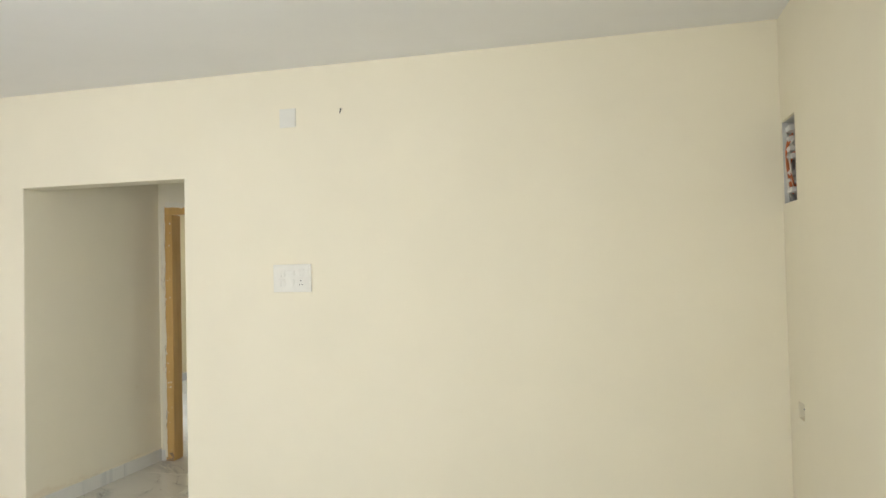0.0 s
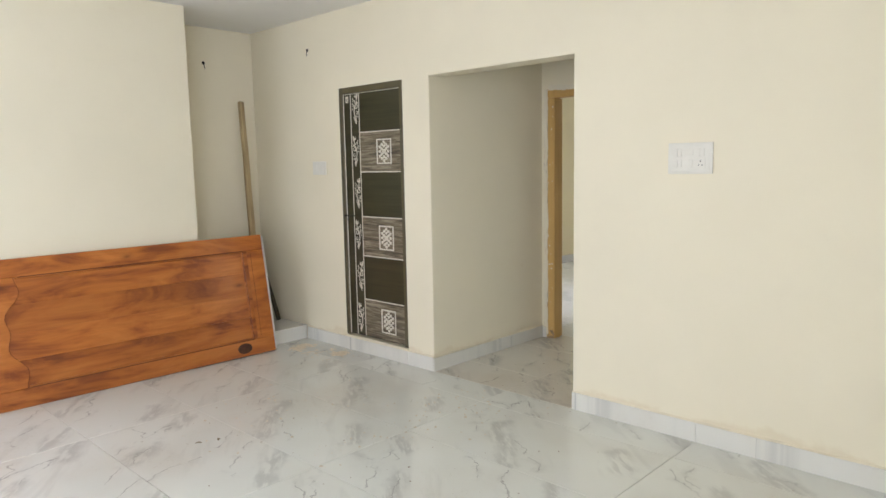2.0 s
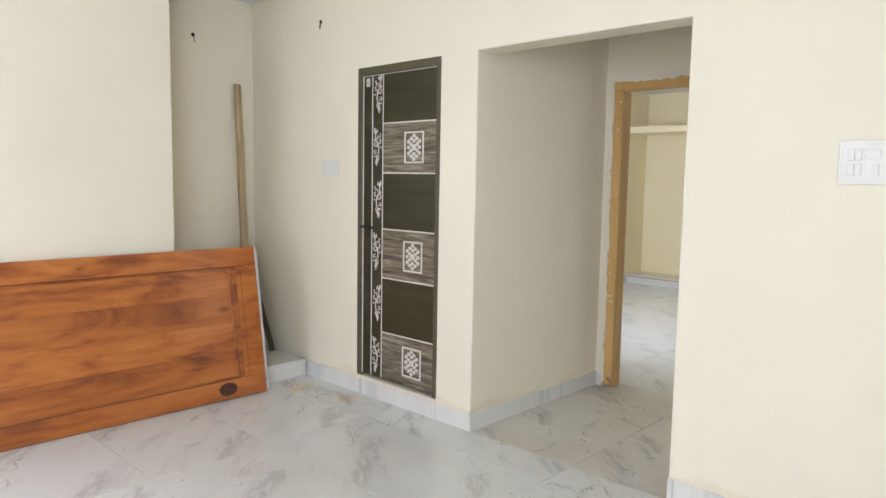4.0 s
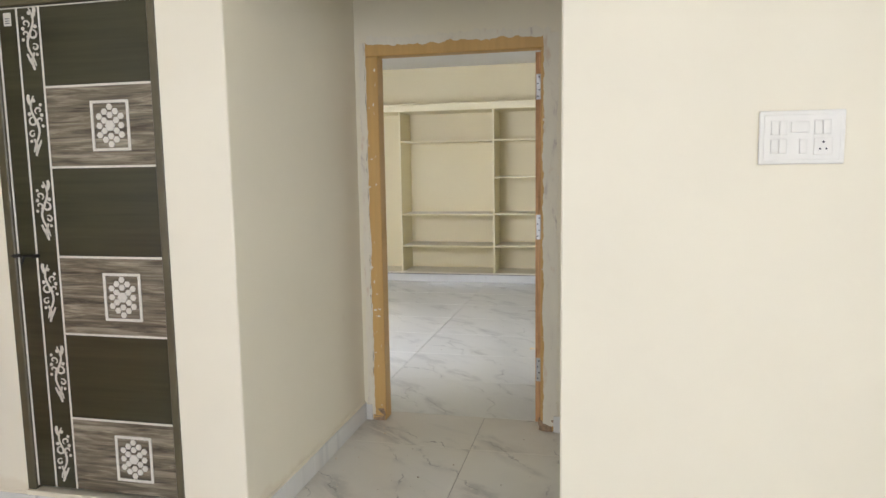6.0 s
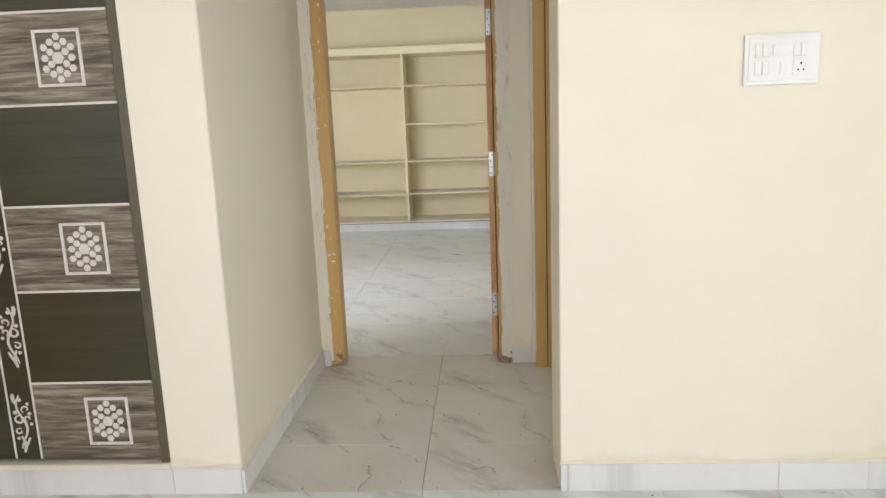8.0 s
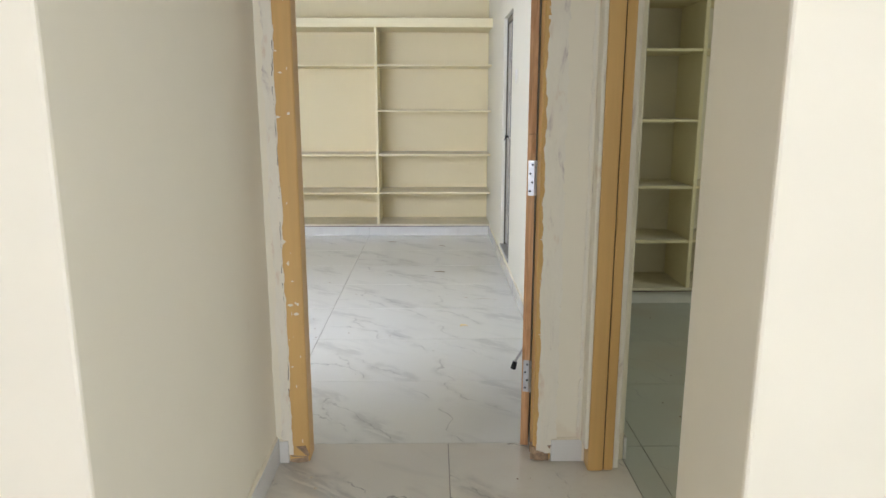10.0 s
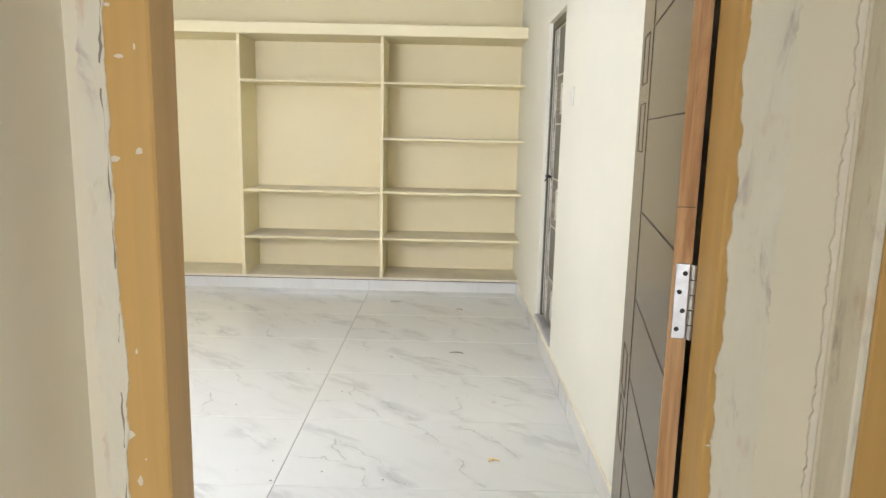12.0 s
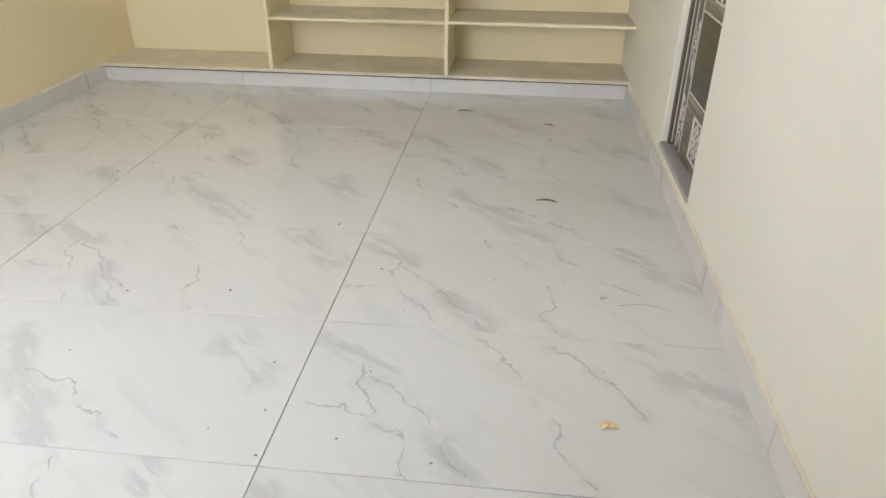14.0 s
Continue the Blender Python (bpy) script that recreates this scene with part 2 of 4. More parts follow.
    # building dust over the glaze, in drifts and specks
    pos = position(n)
    drift = smooth(noise_tex(n, l, pos, dirt_scale, 3, 0.5).outputs[0], 0.40, 0.75)
    specks = smooth(noise_tex(n, l, pos, 38, 5, 0.7).outputs[0], 0.55, 0.75)
    soil = math_node("MULTIPLY", drift, math_node("MULTIPLY_ADD", specks, 0.6, 0.4))
    col = mixed(n, l, math_node("MULTIPLY", soil, dirt), col, (0.46, 0.37, 0.26))
    l.new(col, p.inputs["Base Color"])
    smear = noise_tex(n, l, pos, 4, 3).outputs[0]
    l.new(math_node("MULTIPLY_ADD", smear, 0.10, math_node("MULTIPLY_ADD", drift, 0.05, rough)), p.inputs["Roughness"])
    return m


CREAM = paint("cream_wall_paint", (0.85, 0.785, 0.605), 0.03, damp=(0.66, 0.54, 0.34))
# same cream with the bedroom's light in its colour: yellow shade, then pale daylight
SHADED_CREAM = paint("shaded_cream_wall_paint", (0.89, 0.785, 0.50), 0.03)
DAYLIT_CREAM = paint("daylit_cream_wall_paint", (0.85, 0.82, 0.675), 0.03)
WHITE = paint("white_ceiling_paint", (0.84, 0.825, 0.78), 0.03)
# cream whose extra yellow is the bounced light inside the shelf bays
SHELF = paint("bounce_tinted_cream_shelf_paint", (0.90, 0.80, 0.515), 0.025, 0.55, 0.08)
SILL_STONE = paint("grey_stone_sill", (0.47, 0.455, 0.42), 0.12, 0.5, 0.1, 8)
SHELF_TOP = paint("dusty_stone_shelf_top", (0.78, 0.71, 0.53), 0.12, 0.6, 0.1, 6)
PUTTY = putty("white_wall_putty")
TILE = marble("marble_floor_tile", dirt=0.65, strength=1.25)
TILE_P = marble("trodden_marble_floor_tile", (0.73, 0.70, 0.61), (0.36, 0.35, 0.32), dirt=0.7, dirt_scale=1.6, strength=1.25)
TILE_B = marble("clean_marble_floor_tile", (0.775, 0.78, 0.72), dirt=0.12, strength=0.9)
# heavy dust, plus the dim kitchen's shade put into a darker base colour
TILE_K = marble("dusty_shaded_marble_floor_tile", (0.47, 0.485, 0.41), dirt=1.0, rough=0.3, dirt_scale=1.8)
SKIRT = marble("marble_skirting_tile", (0.78, 0.77, 0.70), (0.45, 0.46, 0.44), 0.3, 0.11, 2.0)
GROUT = plain("grey_grout", (0.33, 0.305, 0.26), 0.9)
CEMENT = plain("grey_cement", (0.32, 0.31, 0.29), 0.95, 0, 0.3, 40, 0.5)
PRIMER = wood("ochre_primed_wood", (0.60, 0.365, 0.115), (0.65, 0.405, 0.135), (0.69, 0.445, 0.16), 2, 0.45, 0.4, 0.35, grain=0.18)
RAWWOOD = wood("raw_hardwood", (0.42, 0.20, 0.075), (0.66, 0.385, 0.18), (0.76, 0.50, 0.27), 2, 0.6, 0.3, 1.3, length=3.0)
TEAK = wood("varnished_teak", (0.23, 0.054, 0.010), (0.44, 0.132, 0.020), (0.54, 0.185, 0.034), 1, 0.36, 0.5, 0.55, 0.22, True, 3.2)
LAMINATE = wood("brown_laminate", (0.092, 0.050, 0.013), (0.125, 0.071, 0.021), (0.160, 0.094, 0.031), 2, 0.26, 0.5, 0.5, grain=0.2)
GROOVE = plain("dark_groove", (0.05, 0.03, 0.016), 0.7, 0, 0.2)
POLE = wood("weathered_timber", (0.34, 0.25, 0.14), (0.52, 0.40, 0.22), (0.64, 0.52, 0.31), 2, 0.8, 0.2)
DARKPOLE = wood("dark_weathered_timber", (0.06, 0.052, 0.032), (0.10, 0.088, 0.056), (0.15, 0.13, 0.085), 2, 0.75, 0.2)
PVC = wood("dark_olive_pvc", (0.033, 0.030, 0.012), (0.045, 0.042, 0.018), (0.059, 0.054, 0.025), 0, 0.3, 0.5, 0.5)
PVCFRAME = plain("dark_pvc_frame", (0.10, 0.084, 0.043), 0.38, 0, 0.12, 12, 0.05)
ZEBRA = wood("grey_brown_printed_grain", (0.035, 0.026, 0.014), (0.20, 0.165, 0.108), (0.46, 0.41, 0.30), 0, 0.4, 0.4, 3.4, length=1.1, grain=0.75)
IVORY = plain("ivory_plastic", (0.70, 0.66, 0.56), 0.4, 0, 0.06, 60, 0.0)
SWITCH = plain("white_switch_plastic", (0.78, 0.755, 0.66), 0.3, 0, 0.02, 20, 0.0)
STEEL = plain("brushed_steel", (0.50, 0.50, 0.49), 0.35, 1.0, 0.1, 80)
IRON = plain("dark_iron", (0.035, 0.033, 0.03), 0.45, 0.6, 0.2)
RUBBER = plain("black_rubber", (0.012, 0.012, 0.012), 0.8)
WIRE = plain("orange_brown_wire", (0.52, 0.15, 0.045), 0.5)
CONDUIT = plain("white_conduit", (0.68, 0.66, 0.60), 0.5)
UPVC = plain("white_film_covered_frame", (0.74, 0.74, 0.73), 0.35, 0, 0.06, 9, 0.1)
INK = plain("grey_film_print", (0.10, 0.10, 0.11), 0.6)
# shadow tone of the putty, standing for the depth of a crack
CRACK = plain("shadowed_crack", (0.30, 0.26, 0.20), 0.95)
BLACK = plain("black_crack", (0.02, 0.018, 0.015), 0.9)
SCRAP = plain("dark_scrap", (0.20, 0.165, 0.10), 0.9)
PEEL = plain("yellow_peel", (0.78, 0.60, 0.28), 0.7, 0, 0.25, 60)
CHIP = plain("plaster_chip", (0.6, 0.57, 0.5), 0.9)
GROUNDM = plain("dry_earth", (0.28, 0.22, 0.15), 0.95, 0, 0.3, 2, 0.5)
FACADE = paint("neighbour_plaster", (0.55, 0.52, 0.47), 0.1, 0.9)
GLASSM, gn, gl, gp = material("window_glass")
gp.inputs["Transmission Weight"].default_value, gp.inputs["Roughness"].default_value, gp.inputs["IOR"].default_value = 1.0, 0.02, 1.1

# ---- mesh helpers ----


def box(bm, x0, y0, z0, x1, y1, z1, bevel=0.0, seg=1):
    r = bmesh.ops.create_cube(bm, size=1.0)
    vs = r["verts"]
    bmesh.ops.scale(bm, vec=(x1 - x0, y1 - y0, z1 - z0), verts=vs)
    bmesh.ops.translate(bm, vec=((x0 + x1) / 2, (y0 + y1) / 2, (z0 + z1) / 2), verts=vs)
    if bevel:
        es = list({e for v in vs for e in v.link_edges})
        bmesh.ops.bevel(bm, geom=es, offset=bevel, segments=seg, affect="EDGES", profile=0.5)
    return bm


def boxmesh(*a, **k):
    return box(bmesh.new(), *a, **k)


def tube(bm, a, b, r0, r1=None, sides=10):
    """A round bar from a to b."""
    a, b = Vector(a), Vector(b)
    m = Matrix.Translation((a + b) / 2) @ (b - a).to_track_quat("Z", "Y").to_matrix().to_4x4()
    bmesh.ops.create_cone(bm, cap_ends=True, segments=sides, radius1=r0, radius2=r0 if r1 is None else r1, depth=(b - a).length, matrix=m)
    return bm


def solid(name, bm, mat, smooth=False):
    me = bpy.data.meshes.new(name)
    bmesh.ops.recalc_face_normals(bm, faces=bm.faces)
    bm.to_mesh(me)
    bm.free()
    for m in (mat if isinstance(mat, (list, tuple)) else [mat]):
        me.materials.append(m)
    if smooth:
        for f in me.polygons:
            f.use_smooth = True
    return me


def part(name, bm, mat, parent=None, label="", smooth=False):
    ob = new(name, solid(name, bm, mat, smooth))
    if parent is not None:
        ob.parent = parent
    return tagged(ob, label)


def thing(name, label, category, m=None, group="", kind=""):
    ob = new(name)
    ob.empty_display_size = 0.1
    if m is not None:
        ob.matrix_world = m
    return tagged(ob, label, category, group, kind)


def wall(name, axis, lo, hi, u0, u1, z0, z1, holes=(), mat=CREAM, label="cream painted plaster wall", round_edge=0.006, soft=None):
    """A wall of real thickness, lo to hi across axis, with openings (u0, u1, z0, z1) cut through it."""
    us = sorted({u0, u1, *[h[0] for h in holes], *[h[1] for h in holes]})
    zs = sorted({z0, z1, *[h[2] for h in holes], *[h[3] for h in holes]})
    us = [u for u in us if u0 <= u <= u1]
    zs = [z for z in zs if z0 <= z <= z1]

    def full(i, j):
        if not (0 <= i < len(us) - 1 and 0 <= j < len(zs) - 1):
            return False
        u, z = (us[i] + us[i + 1]) / 2, (zs[j] + zs[j + 1]) / 2
        return not any(a < u < b and c < z < d for a, b, c, d in holes)

    bm = bmesh.new()
    known = {}

    def vert(u, w, z):
        key = (round(u, 5), round(w, 5), round(z, 5))
        if key not in known:
            known[key] = bm.verts.new((w, u, z) if axis == "x" else (u, w, z))
        return known[key]

    for i in range(len(us) - 1):
        for j in range(len(zs) - 1):
            if not full(i, j):
                continue
            a, b, c, d = us[i], us[i + 1], zs[j], zs[j + 1]
            for w in (lo, hi):
                bm.faces.new([vert(a, w, c), vert(b, w, c), vert(b, w, d), vert(a, w, d)])
            for di, dj, p, q in ((-1, 0, (a, c), (a, d)), (1, 0, (b, c), (b, d)), (0, -1, (a, c), (b, c)), (0, 1, (a, d), (b, d))):
                if not full(i + di, j + dj):
                    bm.faces.new([vert(p[0], lo, p[1]), vert(q[0], lo, q[1]), vert(q[0], hi, q[1]), vert(p[0], hi, p[1])])
    if soft:
        bmesh.ops.recalc_face_normals(bm, faces=bm.faces)
        es = [e for e in bm.edges if all(soft(v.co) for v in e.verts) and e.calc_face_angle(0.0) > 0.5]
        bmesh.ops.bevel(bm, geom=es, offset=0.007, segments=2, affect="EDGES", profile=0.5)
        round_edge = 0
    ob = part(name, bm, mat)
    if round_edge:
        mod = ob.modifiers.new("worn_edges", "BEVEL")
        mod.width, mod.segments, mod.limit_method, mod.angle_limit = round_edge, 2, "ANGLE", radians(50)
    return tagged(ob, label, "wall", kind="structure")


# ---- the plan ----
YF = 3.935          # front wall of the hall
XR = 0.445          # right wall of the hall
XL = -5.32          # left wall of the hall
YB = -2.5           # back wall of the hall
H = 2.56            # ceiling
PL, PR = -3.783, -2.668   # passage
YE = 5.2            # end wall of the passage
BL, BR = -6.02, -2.648    # bedroom
BS, BB = 9.68, 10.09      # bedroom shelf base and back wall
KB = 7.65           # kitchen back wall
NX, NY = -5.92, 3.05      # niche back and side

wall("wall_hall_front", "y", YF, YF + 0.145, NX - 0.15, XR + 0.15, -0.1, H,
     [(PL, PR, -0.2, 1.992), (-4.732, -4.038, 0.0975, 1.992)], soft=lambda c: c.y < YF + 0.01 and PL - 0.01 < c.x < PR + 0.01 and c.z < 1.995)
wall("wall_hall_right", "x", XR, XR + 0.145, YB - 0.15, YF, -0.1, H, [(3.69, 3.925, 1.71, 2.08), (3.69, 3.785, 0.778, 0.848), (-2.35, 0.15, 0.6, 2.1)], round_edge=0.003)
wall("wall_hall_left", "x", XL - 0.145, XL, YB - 0.15, NY, -0.1, H, [(0.0, 1.70, 0.0, 2.05)])
wall("wall_niche_side", "y", NY - 0.145, NY, NX, XL - 0.145, -0.1, H)
wall("wall_niche_back", "x", NX - 0.145, NX, NY - 0.145, YF, -0.1, H)
wall("wall_hall_back", "y", YB - 0.145, YB, XL, XR, -0.1, H, [(-4.8, -2.8, 0.5, 2.2)])
wall("wall_passage_left", "x", PL - 0.13, PL, YF + 0.145, YE, -0.1, H, round_edge=0)
wall("wall_bedroom_front", "y", YE, YE + 0.135, BL - 0.145, -2.5, -0.1, H, [(-3.737, -2.772, -0.2, 1.982), (-5.8, -4.1, 0.9, 2.0)])
wall("wall_kitchen_side", "x", PR, -2.535, YF + 0.145, YE, -0.1, H, [(4.16, 5.19, -0.2, 1.99)], round_edge=0)
wall("wall_bedroom_right", "x", BR, -2.5, YE + 0.135, BB, -0.1, H, [(7.885, 8.51, 0.1245, 1.953)], mat=DAYLIT_CREAM)
wall("wall_bedroom_left", "x", BL - 0.145, BL, YE + 0.135, BB, -0.1, H, [(6.1, 7.4, 0.8, 2.05)], mat=SHADED_CREAM)
wall("wall_bedroom_back", "y", BB, BB + 0.145, BL - 0.145, -2.5, -0.1, H, mat=SHADED_CREAM)
wall("wall_kitchen_back", "y", KB, KB + 0.145, -2.5, XR + 0.15, -0.1, H)
wall("wall_kitchen_right", "x", XR, XR + 0.145, YF + 0.145, KB, -0.1, H, [(5.2, 6.2, 1.0, 1.9)])
# closed rooms behind the two dark doors
wall("wall_toilet_left", "x", -4.95, -4.83, YF + 0.145, 5.0, -0.1, H)
wall("wall_toilet_back", "y", 5.0, 5.06, -4.95, PL - 0.13, -0.1, H)
wall("wall_bath_back", "x", -1.3, -1.18, 7.795, 8.9, -0.1, H)
wall("wall_bath_side", "y", 8.9, 9.02, -2.5, -1.18, -0.1, H)

CEIL = part("ceiling", boxmesh(NX - 0.15, YB - 0.15, H, XR + 0.15, BB + 0.15, H + 0.14), WHITE)
tagged(CEIL, "white painted flat concrete ceiling", "ceiling", kind="structure")
GROUND = part("ground", boxmesh(-400, -400, -0.6, 400, 400, -0.5), GROUNDM)
tagged(GROUND, "bare dry earth outside the house", "ground", kind="structure")


# ---- openings to the outside ----
def film_frame():
    """Tall white door frame set still covered in printed film."""
    t = thing("door_1", "white framed glazed door still in its printed protective film", "door", kind="structure")
    y0, y1, z1, xc = 0.0, 1.70, 2.05, XL - 0.06
    fr = boxmesh(xc - 0.04, y0, 0, xc + 0.075, y0 + 0.06, z1, bevel=0.004)
    part("door_frame", fr, UPVC, t)
    part("door_frame", boxmesh(xc - 0.04, y1 - 0.06, 0, xc + 0.075, y1, z1, bevel=0.004), UPVC, t)
    part("door_frame", boxmesh(xc - 0.04, y0 + 0.06, z1 - 0.06, xc + 0.075, y1 - 0.06, z1, bevel=0.004), UPVC, t)
    part("threshold", boxmesh(xc - 0.04, y0 + 0.06, 0, xc + 0.075, y1 - 0.06, 0.03, bevel=0.004), UPVC, t)
    for a, b, dx in ((0.065, 0.88, 0.0), (0.82, 1.635, 0.04)):
        bm = bmesh.new()
        x0, x1 = xc - 0.03 + dx, xc + 0.005 + dx
        box(bm, x0, a, 0.035, x1, a + 0.065, z1 - 0.065, bevel=0.004)
        box(bm, x0, b - 0.065, 0.035, x1, b, z1 - 0.065, bevel=0.004)
        box(bm, x0, a + 0.065, 0.035, x1, b - 0.065, 0.10, bevel=0.004)
        box(bm, x0, a + 0.065, 1.02, x1, b - 0.065, 1.08, bevel=0.004)
        box(bm, x0, a + 0.065, z1 - 0.13, x1, b - 0.065, z1 - 0.065, bevel=0.004)
        sash = part("sash", bm, UPVC, t)
        g = part("pane", boxmesh((x0 + x1) / 2 - 0.002, a + 0.06, 0.10, (x0 + x1) / 2 + 0.002, b - 0.06, z1 - 0.13), GLASSM, sash)
        g.visible_shadow = False
    ink = bmesh.new()
    z = 0.12
    while z < 1.98:
        for yy, x in ((y1 - 0.030, xc + 0.0755), (1.60, xc + 0.0455)):
            for k in range(5):
                h = 0.010 if k != 2 else 0.014
                box(ink, x, yy - 0.006, z + k * 0.014, x + 0.001, yy + 0.006, z + k * 0.014 + h * 0.7)
        z += 0.165
    part("film_print", ink, INK, t, "grey unreadable print on the film")
    return t


film_frame()


def window(name, axis, w, u0, u1, z0, z1, panes=2):
    t = thing(name, "white framed sliding window in a plastered wall", "window", kind="structure")

    def b(d0, a, c, d1, e, f):
        return boxmesh(d0, a, c, d1, e, f, bevel=0.003) if axis == "x" else boxmesh(a, d0, c, e, d1, f, bevel=0.003)

    part("window_frame", b(w - 0.03, u0, z0, w + 0.03, u0 + 0.05, z1), UPVC, t)
    part("window_frame", b(w - 0.03, u1 - 0.05, z0, w + 0.03, u1, z1), UPVC, t)
    part("window_frame", b(w - 0.03, u0 + 0.05, z0, w + 0.03, u1 - 0.05, z0 + 0.05), UPVC, t)
    part("window_frame", b(w - 0.03, u0 + 0.05, z1 - 0.05, w + 0.03, u1 - 0.05, z1), UPVC, t)
    step = (u1 - u0 - 0.1) / panes
    for i in range(panes):
        a = u0 + 0.05 + i * step
        g = part("pane", b(w - 0.002, a, z0 + 0.05, w + 0.002, a + step - 0.02, z1 - 0.05), GLASSM, t)
        g.visible_shadow = False
        if i:
            part("mullion", b(w - 0.02, a - 0.02, z0 + 0.05, w + 0.02, a, z1 - 0.05), UPVC, t)


window("window_1", "y", YB - 0.12, -4.8, -2.8, 0.5, 2.2, 2)
# unseen window, added where the hall's side fill lamp stands
window("fill_window_3", "x", XR + 0.12, -2.35, 0.15, 0.6, 2.1, 3)
# unseen window, added to house the kitchen fill lamp
window("fill_window_4", "x", XR + 0.12, 5.2, 6.2, 1.0, 1.9, 2)
# unseen window, added for the lamp that fills the bedroom shelves
window("fill_window_5", "y", YE + 0.02, -5.8, -4.1, 0.9, 2.0, 3)
window("window_2", "x", BL - 0.12, 6.1, 7.4, 0.8, 2.05, 2)
LP0, LP1, DP0, DP1 = (-5.78, 3.79, 0.115), (-5.88, 3.785, 1.978), (-5.588, 3.865, 0.115), (-5.85, 3.80, 0.940)
SW2Y = 7.62

# ---- built-in shelves ----


def built_in_shelf(label, x0, x1, dividers, shelves, y0, yb, z_base, z_slab, slab_front, joints):
    """Masonry shelves from wall to wall on a tiled plinth, under a loft slab."""
    t = thing("built_in_shelf", label, "shelf")
    part("plinth", boxmesh(x0, y0 + 0.036, -0.02, x1, yb, z_base - 0.02), CEMENT, t, "cement plinth behind the tiles")
    # the overhanging top's shadow, drawn as a thin dark strip
    part("shadow_strip", boxmesh(x0 + 0.002, y0 - 0.0012, z_base - 0.0245, x1 - 0.002, y0 + 0.004, z_base - 0.0195), plain("dark_red_shadow", (0.09, 0.045, 0.035), 0.9), t, "dark strip for the shadow under the stone top")
    part("plinth_top", boxmesh(x0, y0, z_base - 0.02, x1, yb, z_base, bevel=0.002), SHELF_TOP, t, "dusty grey-beige stone top")
    xs = [x0, *joints, x1]
    for a, b in zip(xs, xs[1:]):
        part("tile", boxmesh(a + 0.001, y0 + 0.027, 0, b - 0.001, y0 + 0.0355, z_base - 0.024, bevel=0.001), SKIRT, t, "grey-veined white marble tile")
    for x in dividers:
        part("divider", boxmesh(x - 0.012, y0 + 0.004, z_base, x + 0.012, yb, z_slab, bevel=0.003), SHELF, t)
    edges = [x0, *dividers, x1]
    for col, zs in shelves:
        a = edges[col] + (0.012 if col else 0)
        b = edges[col + 1] - (0.012 if col + 1 < len(edges) - 1 else 0)
        for z in zs:
            s = part("shelf", boxmesh(a, y0 + 0.006, z - 0.017, b, yb, z, bevel=0.003), SHELF, t)
            part("shelf_top", boxmesh(a + 0.004, y0 + 0.03, z, b - 0.004, yb - 0.003, z + 0.0015), SHELF_TOP, s, "dusty stone surface of the shelf")
    part("loft_slab", boxmesh(x0, slab_front, z_slab, x1, yb, z_slab + 0.085, bevel=0.005), SHELF, t)
    return t


built_in_shelf("cream built-in masonry shelves along the bedroom wall, empty", BL, BR, (-4.874, -3.76),
               ((1, (1.664, 0.808, 0.432)), (2, (1.664, 1.234, 0.812, 0.436))), 9.645, BB, 0.116, 2.0, 9.60, (-5.08, -3.86))
built_in_shelf("cream built-in masonry shelves on the dark kitchen wall, empty", -2.5, XR, (-1.535, -0.4),
               ((0, (1.63, 1.2, 0.78, 0.426)), (1, (1.63, 0.78, 0.426)), (2, (1.63, 0.78, 0.426))), 7.215, KB, 0.11, 1.92, 7.20, (-1.29, -0.1))

# ---- doors ----


def swirl(bm, pts, w, y):
    """A flat ribbon of width w along points (x, z), 2 mm thick, in front of y."""
    n = len(pts)
    rows = []
    for i, (x, z) in enumerate(pts):
        a, b = pts[max(0, i - 1)], pts[min(n - 1, i + 1)]
        d = Vector((b[0] - a[0], b[1] - a[1])).normalized()
        k = 1.1 * w * (0.4 + 0.6 * math.sin(math.pi * (i + 0.5) / n))
        nx, nz = -d.y * k / 2, d.x * k / 2
        rows.append([bm.verts.new((x + sx * nx, yy, z + sx * nz)) for sx, yy in ((1, y), (1, y - 0.002), (-1, y - 0.002), (-1, y))])
    for r, s in zip(rows, rows[1:]):
        for i in range(4):
            j = (i + 1) % 4
            bm.faces.new((r[i], r[j], s[j], s[i]))
    bm.faces.new(rows[0])
    bm.faces.new(rows[-1][::-1])


def arc(cx, cz, r0, r1, a0, a1, n=14):
    return [(cx + (r0 + (r1 - r0) * i / n) * math.cos(radians(a0 + (a1 - a0) * i / n)), cz + (r0 + (r1 - r0) * i / n) * math.sin(radians(a0 + (a1 - a0) * i / n))) for i in range(n + 1)]


def disc(bm, cx, cz, r, y, sides=6, d=0.004, turn=0.0, sx=1.0):
    m = Matrix.Translation((cx, y - d / 2, cz)) @ Matrix.Rotation(radians(90), 4, "X") @ Matrix.Rotation(radians(turn), 4, "Z")
    r1 = bmesh.ops.create_cone(bm, cap_ends=True, segments=sides, radius1=r * 0.9, radius2=r, depth=d, matrix=m)
    if sx != 1.0:
        bmesh.ops.translate(bm, vec=(-cx, 0, 0), verts=r1["verts"])
        bmesh.ops.scale(bm, vec=(sx, 1, 1), verts=r1["verts"])
        bmesh.ops.translate(bm, vec=(cx, 0, 0), verts=r1["verts"])


